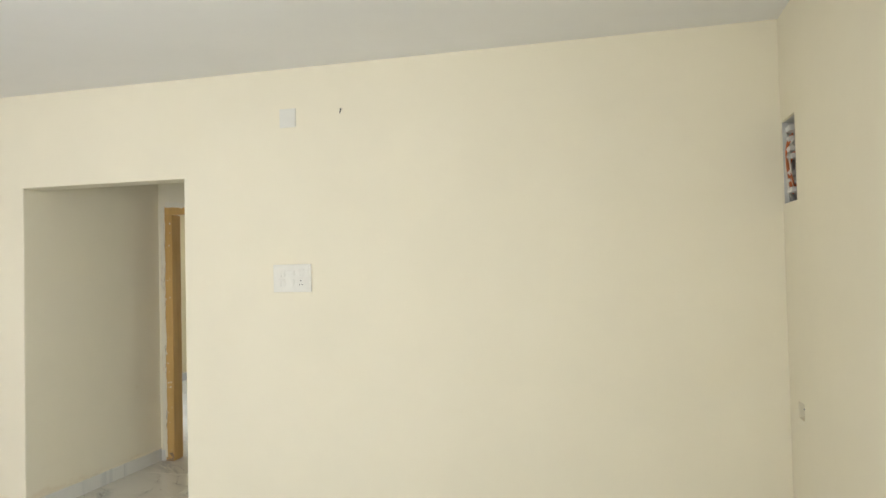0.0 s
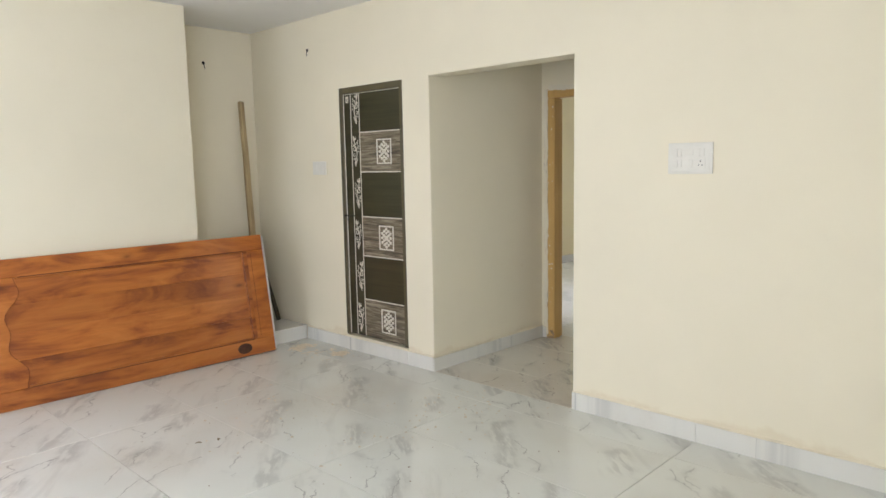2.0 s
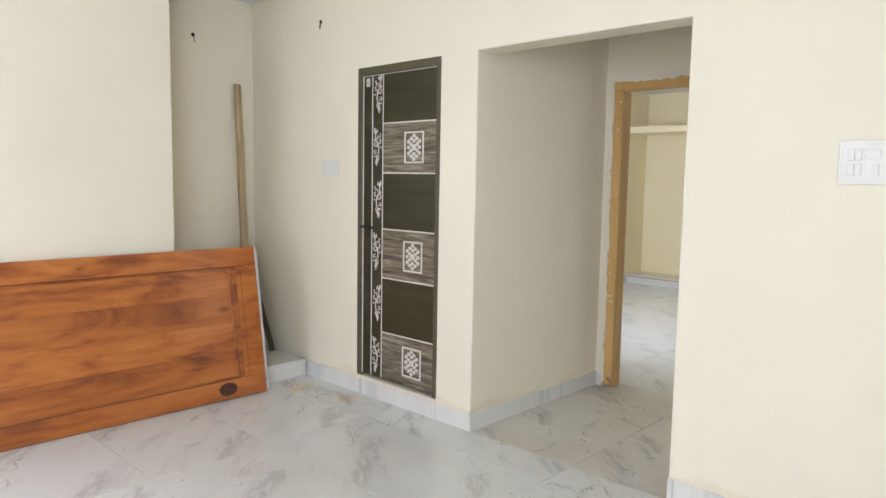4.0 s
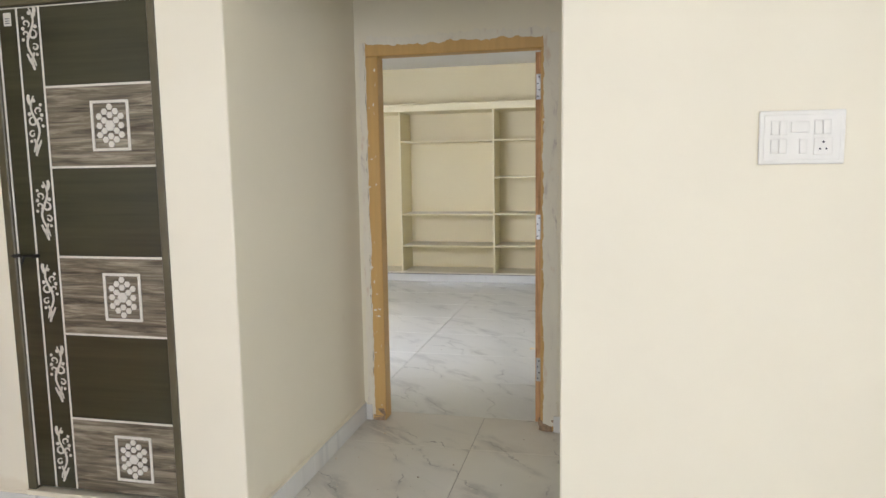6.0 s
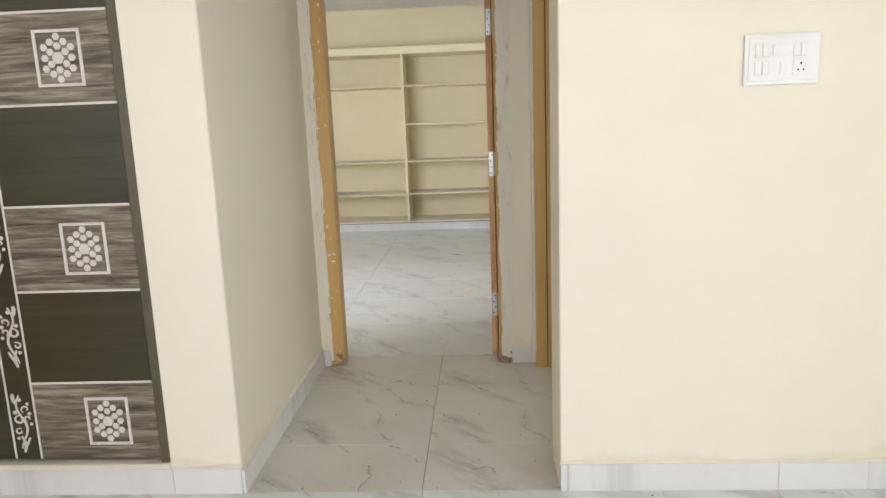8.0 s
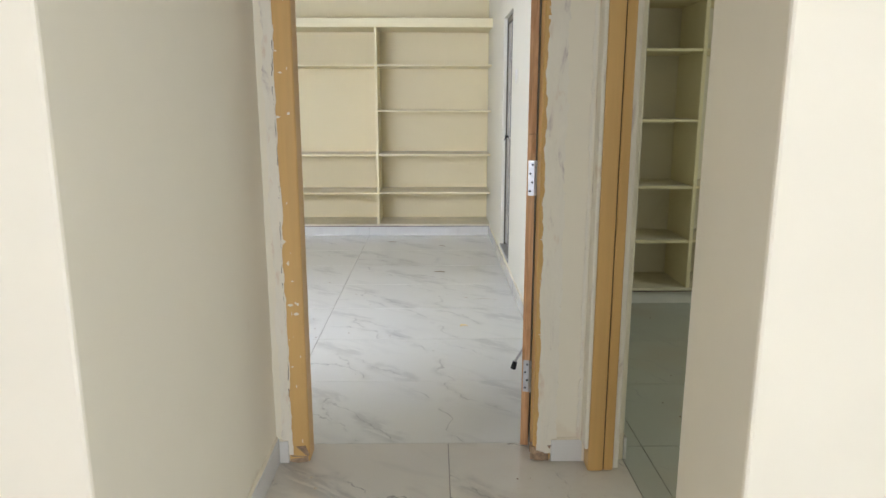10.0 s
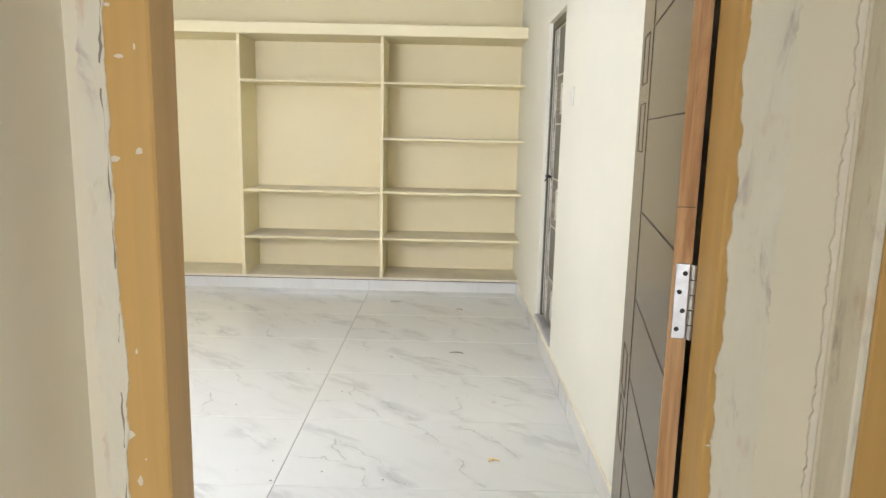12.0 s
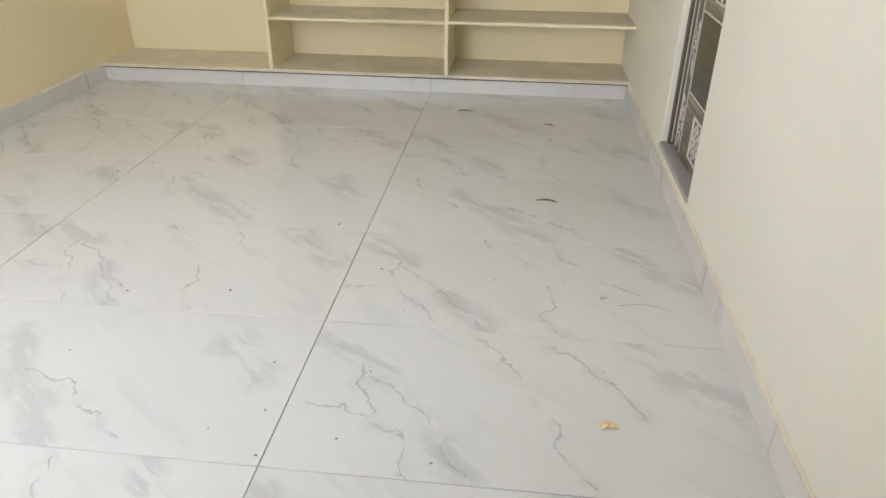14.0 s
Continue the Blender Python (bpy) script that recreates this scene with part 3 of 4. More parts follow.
def motif(cx, cz, side, y):
    """A climbing flower spray about 0.22 m high."""
    bm = bmesh.new()
    s = side

    def m(pts):
        return [(cx + s * 1.25 * px, cz + pz) for px, pz in pts]

    swirl(bm, m([(0.012 * math.sin(i * 0.55) + 0.004, 0.105 - i * 0.0145) for i in range(15)]), 0.008, y)
    swirl(bm, m(arc(0.010, 0.012, 0.018, 0.005, 100, -230)), 0.007, y)
    swirl(bm, m(arc(0.016, -0.032, 0.013, 0.004, 120, -220)), 0.006, y)
    swirl(bm, m(arc(-0.010, 0.052, 0.014, 0.004, -60, 250)), 0.006, y)
    swirl(bm, m(arc(-0.014, 0.016, 0.012, 0.004, -70, 220)), 0.006, y)
    swirl(bm, m([(0.014, 0.070), (0.020, 0.083), (0.023, 0.098), (0.021, 0.110)]), 0.013, y)
    swirl(bm, m([(0.012, -0.05), (0.004, -0.075), (0.006, -0.098), (0.010, -0.112)]), 0.010, y)
    swirl(bm, m([(-0.012, -0.055), (-0.004, -0.075), (0.006, -0.098)]), 0.008, y)
    for dx, dz, r in ((0.022, 0.040, 0.006), (-0.020, 0.035, 0.006), (-0.018, 0.072, 0.005), (0.022, -0.058, 0.005), (0.004, 0.088, 0.006), (-0.022, -0.004, 0.005)):
        disc(bm, cx + s * 1.25 * dx, cz + dz, r * 1.25, y, 8, 0.002)
    return bm


def pvc_door(name, w, h, m, label, number):
    """Dark moulded bathroom door in its frame: local x across, z up, front towards -y."""
    t = thing(name, label, "door", m, kind="structure")
    f = 0.038
    part("door_frame", boxmesh(0.001, -0.004, 0, f, 0.06, h - 0.001, bevel=0.003), PVCFRAME, t)
    part("door_frame", boxmesh(w - f + 0.006, -0.004, 0, w - 0.001, 0.06, h - 0.001, bevel=0.003), PVCFRAME, t)
    part("door_frame", boxmesh(f, -0.004, h - 0.046, w - f + 0.006, 0.06, h - 0.001, bevel=0.003), PVCFRAME, t)
    leaf = part("door_leaf", boxmesh(f + 0.002, 0.010, 0.012, w - f + 0.004, 0.042, h - 0.049, bevel=0.002), PVC, t)
    x0, x1, k = f + 0.002, w - f + 0.004, h / 1.875
    y = 0.010
    xa, xb = w * 0.179, w * 0.315
    for a in (x0 + 0.002, xa, xb):
        part("ivory_strip", boxmesh(a - 0.0035, y - 0.004, 0.014, a + 0.0035, y, h - 0.052, bevel=0.001), IVORY, leaf, "raised ivory plastic strip")
    part("ivory_strip", boxmesh(x0 + 0.006, y - 0.003, h - 0.0535, x1 - 0.001, y, h - 0.0495, bevel=0.0008), IVORY, leaf, "thin ivory edge along the top")
    for z in (1.54, 1.252, 0.922, 0.63, 0.30):
        part("ivory_strip", boxmesh(xb + 0.004, y - 0.004, z * k - 0.004, x1 - 0.004, y, z * k + 0.004, bevel=0.001), IVORY, leaf, "raised ivory plastic strip")
    for a, b in ((1.256, 1.536), (0.634, 0.918), (0.018, 0.296)):
        part("panel", boxmesh(xb + 0.004, y - 0.002, a * k, x1 - 0.003, y, b * k), ZEBRA, leaf, "grey-brown wood grain panel")
        c = (a + b) / 2 * k
        px0, px1 = w * 0.585, w * 0.81
        cx = (px0 + px1) / 2
        bm = bmesh.new()
        q0, q1 = c - 0.089 * k, c + 0.089 * k
        box(bm, px0, y - 0.008, q0, px0 + 0.010, y - 0.001, q1, bevel=0.002)
        box(bm, px1 - 0.010, y - 0.008, q0, px1, y - 0.001, q1, bevel=0.002)
        box(bm, px0 + 0.010, y - 0.008, q0, px1 - 0.010, y - 0.001, q0 + 0.010, bevel=0.002)
        box(bm, px0 + 0.010, y - 0.008, q1 - 0.010, px1 - 0.010, y - 0.001, q1, bevel=0.002)
        pl = part("plaque_frame", bm, IVORY, leaf, "ivory rectangular plaque frame")
        bm = bmesh.new()
        disc(bm, cx, c, 0.0205, y - 0.001, 6, 0.006, 90)
        s = 0.0222
        for i, j in ((0, 2), (1, 1), (1, -1), (0, -2), (-1, -1), (-1, 1), (0, 4), (1, 3), (2, 2), (2, 0), (2, -2), (1, -3), (0, -4), (-1, -3), (-2, -2), (-2, 0), (-2, 2), (-1, 3)):
            u = 1.12 if abs(i) + abs(j) == 2 and abs(i) < 2 else 1.0
            disc(bm, cx + i * s * u, c + j * s * 0.74 * u, 0.0124, y - 0.001, 6, 0.005, 90)
        part("hexagon_rosette", bm, IVORY, leaf, "rosette of small ivory hexagons")
    for i, z in enumerate((1.833, 1.525, 1.214, 0.903, 0.59, 0.27)):
        part("flower_motif", motif((xa + xb) / 2, (z - 0.118) * k, 1 if i % 2 == 0 else -1, y), IVORY, leaf, "raised ivory flower spray")
    bm = bmesh.new()
    zb = 0.925 * k
    tube(bm, (x0 - 0.012, y - 0.018, zb), (xa + 0.012, y - 0.018, zb), 0.004, sides=8)
    for xx in (x0 + 0.004, xa + 0.004):
        tube(bm, (xx, y, zb), (xx, y - 0.024, zb), 0.0075, sides=10)
    tube(bm, ((x0 + xa) / 2, y - 0.016, zb), ((x0 + xa) / 2 - 0.004, y - 0.03, zb - 0.03), 0.004, sides=8)
    part("door_bolt", bm, IRON, leaf, "dark iron sliding bolt")
    if number:
        st = part("sticker", boxmesh(x0 + 0.026, y - 0.0015, h - 0.112, x0 + 0.058, y, h - 0.066), IVORY, leaf, "small pale label")
        bm = bmesh.new()
        for q in (0.0, 0.008, 0.016):
            box(bm, x0 + 0.032, y - 0.0022, h - 0.104 + q, x0 + 0.052, y - 0.0015, h - 0.101 + q)
        part("print", bm, INK, st, "unreadable print")
    return t


pvc_door("door_2", 0.694, 1.875, pose(-4.732, YF, 0.118), "closed dark olive moulded door with ivory flower sprays", True)
pvc_door("door_3", 0.625, 1.803, pose(BR + 0.03, 8.51, 0.15, 0, 0, -90), "closed dark moulded bathroom door set in the bedroom wall", False)
for bmv, stone in ((boxmesh(-4.732, YF - 0.014, 0.098, -4.038, YF + 0.145, 0.118, bevel=0.003), SHELF_TOP),
                   (boxmesh(BR - 0.006, 7.885, 0.125, BR + 0.145, 8.51, 0.15, bevel=0.003), SILL_STONE)):
    tagged(part("door_sill", bmv, stone), "grey stone sill under a dark door", "sill", kind="structure")


def ragged(bm, axis_len, inner, outer, amp, seed, step=0.007, d=0.0055):
    """A strip along z from 0 to axis_len whose outer edge is uneven; x from inner to outer, front at y=-d."""
    rng = random.Random(seed)
    n = int(axis_len / step)
    rows = []
    for i in range(n + 1):
        z = axis_len * i / n
        e = outer + amp * (0.9 * noise.noise((seed, 0.3, z * 7)) + 0.9 * noise.noise((seed, 7.3, z * 37)) + 0.8 * noise.noise((seed, 2.1, z * 105)))
        g = inner + amp * (0.9 * noise.noise((seed, 3.7, z * 6)) + 0.7 * noise.noise((seed, 5.9, z * 23)) + 0.3 * noise.noise((seed, 8.3, z * 90)))
        rows.append([bm.verts.new((g, 0, z)), bm.verts.new((g, -d, z)), bm.verts.new((e, -d * 0.85, z)), bm.verts.new((e, 0, z))])
    for r, s in zip(rows, rows[1:]):
        for i in range(4):
            j = (i + 1) % 4
            bm.faces.new((r[i], r[j], s[j], s[i]))
    bm.faces.new(rows[0])
    bm.faces.new(rows[-1][::-1])
    return bm


def bedroom_frame():
    t = thing("door_frame", "ochre-primed wooden door frame, roughly plastered into the wall", "door frame", kind="structure")
    y0, y1, yr = YE - 0.003, YE + 0.128, YE + 0.085
    zt = 1.982
    for sx, xo, xi in ((1, -3.736, -3.662), (-1, -2.773, -2.838)):
        bm = bmesh.new()
        a, b = min(xo, xi), max(xo, xi)
        box(bm, a, y0, 0.0, b, yr, 1.912, bevel=0.004)
        c, d = (a, b - 0.014) if sx > 0 else (a + 0.03, b)
        box(bm, c, yr - 0.001, 0.0, d, y1, 1.912, bevel=0.003)
        part("jamb", bm, PRIMER, t)
    bm = bmesh.new()
    box(bm, -3.736, y0, 1.913, -2.773, yr, zt, bevel=0.004)
    box(bm, -3.736, yr - 0.001, 1.928, -2.773, y1, zt, bevel=0.003)
    part("head", bm, PRIMER, t)
    # plaster run over the edges of the wood
    for k, (x, inner, outer, amp, seed) in enumerate(((-3.733, 0.010, -0.028, 0.007, 3), (-2.775, -0.051, 0.020, 0.009, 5))):
        bm = ragged(bmesh.new(), 1.95, inner, outer, amp, seed)
        ob = part("plaster_edge", bm, PUTTY, t, "rough smear of grey-white putty")
        ob.matrix_world = pose(x, YE - 0.0005, 0.03)
    bm = ragged(bmesh.new(), 0.93, -0.018, 0.022, 0.018, 9)
    ob = part("plaster_edge", bm, PUTTY, t, "rough smear of grey-white putty")
    ob.matrix_world = pose(-2.79, YE - 0.0005, 1.985, 0, -90, 0)
    rng = random.Random(31)
    for x, w in ((-3.727, 0.0030),):
        bm = bmesh.new()
        rows = []
        for i in range(150):
            z = 0.20 + i * 0.0113
            e = x + 0.007 * noise.noise((x, 1.7, z * 7)) + 0.0028 * (rng.random() - 0.5)
            k = w * max(0.08, 0.45 + 1.9 * noise.noise((x, 5.1, z * 24)))
            rows.append([bm.verts.new((e - k / 2, YE - 0.0064, z)), bm.verts.new((e + k / 2, YE - 0.0064, z))])
        for i, (r, s) in enumerate(zip(rows, rows[1:])):
            if noise.noise((x, 9.2, i * 0.17)) > -0.18:
                bm.faces.new((r[0], r[1], s[1], s[0]))
        part("crack", bm, CRACK, t, "dark ragged crack between plaster and wall")
    # chipped primer on the jambs
    rng = random.Random(4)
    for x in (-3.70, -2.805):
        bm = bmesh.new()
        for i in range(26):
            z = 0.05 + rng.random() * 1.8
            w, hh = 0.0015 + 0.011 * rng.random() ** 3, 0.002 + 0.009 * rng.random() ** 2
            cx = x + 0.05 * (rng.random() - 0.5)
            vs = [bm.verts.new((cx + w * math.cos(q) * (0.6 + 0.6 * rng.random()), y0 - 0.0012, z + hh * math.sin(q) * (0.6 + 0.6 * rng.random()))) for q in [i2 * math.pi / 4 for i2 in range(8)]]
            bm.faces.new(vs)
        part("paint_chips", bm, PUTTY, t, "pale chips and drips of plaster")
    # rough cement at the feet
    for x in (-3.70, -2.81):
        bm = bmesh.new()
        box(bm, x - 0.036, y0 - 0.004, 0, x + 0.033, y0 + 0.02, 0.06)
        bmesh.ops.subdivide_edges(bm, edges=bm.edges, cuts=4)
        for v in bm.verts:
            v.co += Vector(noise.noise_vector(v.co * 30)) * 0.014
            v.co.z = max(0.0, v.co.z)
        part("cement_foot", bm, plain("brown_mortar", (0.36, 0.25, 0.15), 0.95, 0, 0.35, 60, 0.5), t, "crumbling brown mortar at the foot")


bedroom_frame()


def kitchen_frame():
    t = thing("door_frame", "ochre-primed wooden frame of the kitchen doorway", "door frame", kind="structure")
    bm = bmesh.new()
    box(bm, -2.650, 5.119, 0, -2.595, 5.19, 1.92, bevel=0.003)
    box(bm, -2.591, 5.123, 0, -2.558, 5.19, 1.92, bevel=0.003)
    part("jamb", bm, PRIMER, t)
    part("crack", boxmesh(-2.5951, 5.126, 0.0, -2.5909, 5.15, 1.92), BLACK, t, "dark open joint in the wood")
    part("jamb", boxmesh(-2.662, 4.161, 0, -2.537, 4.253, 1.92, bevel=0.004), CREAM, t, "jamb skimmed over and painted with the wall")
    part("head", boxmesh(-2.655, 4.161, 1.921, -2.537, 5.19, 1.989, bevel=0.003), PRIMER, t)
    part("plaster_edge", boxmesh(-2.5575, 5.135, 0, -2.536, 5.189, 1.98, bevel=0.003), PUTTY, t, "white plaster return beside the wood")
    part("plaster_skim", boxmesh(-2.664, 5.1195, 0.085, -2.6505, 5.19, 1.985, bevel=0.003), PUTTY, t, "putty skim over the side of the jamb")
    bm = ragged(bmesh.new(), 1.95, 0.004, -0.020, 0.005, 15)
    ob = part("plaster_edge", bm, PUTTY, t, "rough smear of grey-white putty")
    ob.matrix_world = pose(-2.657, YE - 0.0005, 0.09)


kitchen_frame()


def bedroom_leaf():
    m = pose(-2.871, 5.300, 0.012, 0, 0, -10.3)
    t = thing("door_leaf", "open brown laminated door with carved grooves, raw wooden edge", "door", m)
    L, T, Z = 0.85, 0.028, 1.895
    part("panel", boxmesh(0.0, 0.0, 0.0, T, L, Z, bevel=0.0015), LAMINATE, t)
    part("edge", boxmesh(-0.0005, -0.004, 0.0, T + 0.0005, 0.0, 0.47), RAWWOOD, t, "raw hardwood edge strip")
    part("edge", boxmesh(-0.0005, -0.004, 0.4715, T + 0.0005, 0.0, 1.18), RAWWOOD, t, "raw hardwood edge strip")
    part("edge", boxmesh(-0.0005, -0.004, 1.1815, T + 0.0005, 0.0, Z), RAWWOOD, t, "raw hardwood edge strip")
    gx = 0.0012
    bm = bmesh.new()
    box(bm, -gx, L - 0.281, 0.0, 0.0, L - 0.278, Z)
    for z in (0.262, 0.477, 0.692, 0.896, 1.110, 1.328, 1.54, 1.752):
        box(bm, -gx, 0.0, z - 0.0011, 0.0, L - 0.282, z + 0.0011)
    part("groove", bm, GROOVE, t, "dark carved groove lines")
    for z0, z1 in ((0.45, 0.57), (0.60, 0.72), (1.25, 1.37), (1.42, 1.54), (0.12, 0.24)):
        a, b = L - 0.197, L - 0.082
        bm = bmesh.new()
        for q in (a, b):
            box(bm, -gx, q - 0.0015, z0 - 0.0015, 0.0, q + 0.0015, z1 + 0.0015)
        for q in (z0, z1):
            box(bm, -gx, a + 0.0015, q - 0.0015, 0.0, b - 0.0015, q + 0.0015)
        part("carved_rectangle", bm, GROOVE, t, "small carved rectangle on the stile")
    for z in (0.965, 1.665, 0.22):
        h = part("hinge", boxmesh(0.004, -0.0065, z, T - 0.002, -0.004, z + 0.125, bevel=0.0008), STEEL, t, "steel butt hinge with screws")
        bm = bmesh.new()
        for i in range(5):
            tube(bm, (T + 0.004, -0.008, z + i * 0.025 + 0.001), (T + 0.004, -0.008, z + i * 0.025 + 0.024), 0.0055, sides=10)
        part("knuckle", bm, STEEL, h)
        for i in range(4):
            bm = bmesh.new()
            tube(bm, (0.012 + 0.007 * (i % 2), -0.0064, z + 0.016 + i * 0.031), (0.012 + 0.007 * (i % 2), -0.0072, z + 0.016 + i * 0.031), 0.0042, 0.0034, sides=10)
            part("screw", bm, IRON, h)
        part("hinge_plate", boxmesh(T + 0.009, -0.0095, z, T + 0.021, -0.006, z + 0.125, bevel=0.0008), STEEL, h)
    # kick-down door stop near the free edge
    bm = bmesh.new()
    box(bm, -0.006, L - 0.075, 0.115, 0.0, L - 0.030, 0.165, bevel=0.002)
    tube(bm, (-0.012, L - 0.052, 0.14), (-0.075, L - 0.056, 0.022), 0.006, sides=10)
    st = part("door_stop", bm, STEEL, t, "steel kick-down door stop")
    bm = bmesh.new()
    tube(bm, (-0.072, L - 0.056, 0.028), (-0.081, L - 0.056, -0.010), 0.011, 0.014, sides=12)
    part("rubber_foot", bm, RUBBER, st)


bedroom_leaf()


# ---- hall: loose things ----
def teak_door():
    m = pose(-5.155, 1.605, 0.0, 0, -9.2, 0) @ pose(0, 0, 0, 0, 0, -1.5)
    t = thing("loose_door", "varnished orange-brown teak door lying on its side against the wall", "door", m)
    L, Z, T = 1.92, 0.905, 0.032
    w = 0.115
    part("rail", boxmesh(-T, 0, 0, 0, L, w, bevel=0.004), TEAK, t)
    part("rail", boxmesh(-T, 0, Z - w, 0, L, Z, bevel=0.004), TEAK, t)
    part("stile", boxmesh(-T, L - 0.17, w, 0, L, Z - w, bevel=0.004), TEAK, t)
    # stile with a curved, arched inner edge
    bm = bmesh.new()
    n = 22
    front, back = [], []
    for i in range(n + 1):
        u = i / n
        z = w + (Z - 2 * w) * u
        y = 0.20 + 0.045 * math.cos(2 * math.pi * u) - 0.02 * math.cos(6 * math.pi * u)
        front.append(bm.verts.new((0, y, z)))
        back.append(bm.verts.new((-T, y, z)))
    f0, f1 = bm.verts.new((0, 0, w)), bm.verts.new((0, 0, Z - w))
    b0, b1 = bm.verts.new((-T, 0, w)), bm.verts.new((-T, 0, Z - w))
    bm.faces.new([f0, *front, f1])
    bm.faces.new([b0, *back, b1][::-1])
    for i in range(n):
        bm.faces.new((front[i], back[i], back[i + 1], front[i + 1]))
    bm.faces.new((f0, f1, b1, b0))
    part("stile", bm, TEAK, t)
    for i in range(4):
        a = w + (Z - 2 * w) * i / 4
        b = w + (Z - 2 * w) * (i + 1) / 4
        part("panel", boxmesh(-T + 0.006, 0.14, a, -0.011 - 0.0022 * (i % 2), L - 0.165, b, bevel=0.0012), TEAK, t)
    part("lining", boxmesh(-T - 0.014, L - 0.03, 0.005, -T - 0.001, L + 0.034, Z - 0.01, bevel=0.002), UPVC, t, "pale strip fixed behind the door edge")
    bm = bmesh.new()
    d = 0.012
    box(bm, -0.013, 0.24, w, -0.004, L - 0.17, w + d, bevel=0.003)
    box(bm, -0.013, 0.24, Z - w - d, -0.004, L - 0.17, Z - w, bevel=0.003)
    box(bm, -0.013, L - 0.17 - d, w + d, -0.004, L - 0.17, Z - w - d, bevel=0.003)
    part("moulding", bm, TEAK, t)
    part("bead", boxmesh(-0.004, L - 0.171, w + 0.002, 0.005, L - 0.140, Z - w - 0.002, bevel=0.004, seg=2), TEAK, t, "raised bead beside the end stile")
    # grooves and the shadow at the panel's edge, laid on as dark strips
    bm = bmesh.new()
    for a, b, c, e in ((0.25, L - 0.17, w - 0.003, w + 0.003), (0.25, L - 0.17, Z - w - 0.003, Z - w + 0.003), (L - 0.173, L - 0.167, w, Z - w), (L - 0.110, L - 0.107, w + 0.02, Z - w - 0.02)):
        box(bm, -0.002, a, c, 0.0006, b, e)
    rows = []
    for v in range(23):
        u = v / 22
        rows.append((0.20 + 0.045 * math.cos(2 * math.pi * u) - 0.02 * math.cos(6 * math.pi * u), w + (Z - 2 * w) * u))
    for (ya, za), (yb2, zb) in zip(rows, rows[1:]):
        f = [bm.verts.new(q) for q in ((0.0007, ya, za), (0.0007, ya + 0.003, za), (0.0007, yb2 + 0.003, zb), (0.0007, yb2, zb))]
        bm.faces.new(f)
    part("groove", bm, plain("dark_teak_groove_shadow", (0.14, 0.036, 0.008), 0.6), t, "dark groove and shadow lines round the sunk panel")
    bm = bmesh.new()
    disc_m = Matrix.Translation((0.0005, L - 0.235, 0.165)) @ Matrix.Rotation(radians(90), 4, "Y")
    bmesh.ops.create_cone(bm, cap_ends=True, segments=14, radius1=0.040, radius2=0.037, depth=0.002, matrix=Matrix.Translation((0.0002, -0.02, -0.105)) @ disc_m @ Matrix.Diagonal((1, 1.5, 1, 1)))
    part("knot", bm, plain("dark_knot", (0.06, 0.018, 0.006), 0.45, 0, 0.4, 60), t, "dark knot in the wood")


teak_door()


def batten(name, a, b, w, d, mat, label):
    a, b = Vector(a), Vector(b)
    m = Matrix.Translation(a) @ (b - a).to_track_quat("Z", "Y").to_matrix().to_4x4()
    L = (b - a).length
    bm = bmesh.new()
    box(bm, -w / 2, -d / 2, 0, w / 2, d / 2, L, bevel=0.003)
    bmesh.ops.subdivide_edges(bm, edges=[e for e in bm.edges if e.calc_length() > L * 0.8], cuts=12)
    for v in bm.verts:
        q = noise.noise_vector(Vector((1.7 * len(name), 0.3, v.co.z * 2.2)))
        v.co.x += q.x * 0.008
        v.co.y += q.y * 0.005
        k = 1 - 0.25 * v.co.z / L
        v.co.x *= k
    ob = part(name, bm, mat)
    ob.matrix_world = m
    return tagged(ob, label, "timber")


batten("timber_pole", LP0, LP1, 0.06, 0.03, POLE, "long weathered timber pole leaning in the niche corner")
batten("timber_batten", DP0, DP1, 0.036, 0.022, DARKPOLE, "short dark timber batten leaning beside the pole")
batten("timber_batten", (LP0[0] + 0.05, LP0[1] - 0.03, 0.115), (LP1[0] + 0.035, LP1[1] - 0.005, 1.32), 0.03, 0.02, POLE, "thin pale timber batten leaning beside the pole")

NICHE = thing("niche_step", "low tiled step in the wall niche, strewn with grit", "step", kind="structure")
part("step_core", boxmesh(NX, NY, 0, XL + 0.05, YF - 0.011, 0.10), CEMENT, NICHE)
part("tile", boxmesh(NX, NY, 0.10, XL + 0.066, YF - 0.011, 0.112, bevel=0.0015), SKIRT, NICHE)
part("tile", boxmesh(XL + 0.0505, NY + 0.001, 0.0, XL + 0.060, YF - 0.011, 0.0995, bevel=0.001), SKIRT, NICHE)

# ---- electrical fittings ----


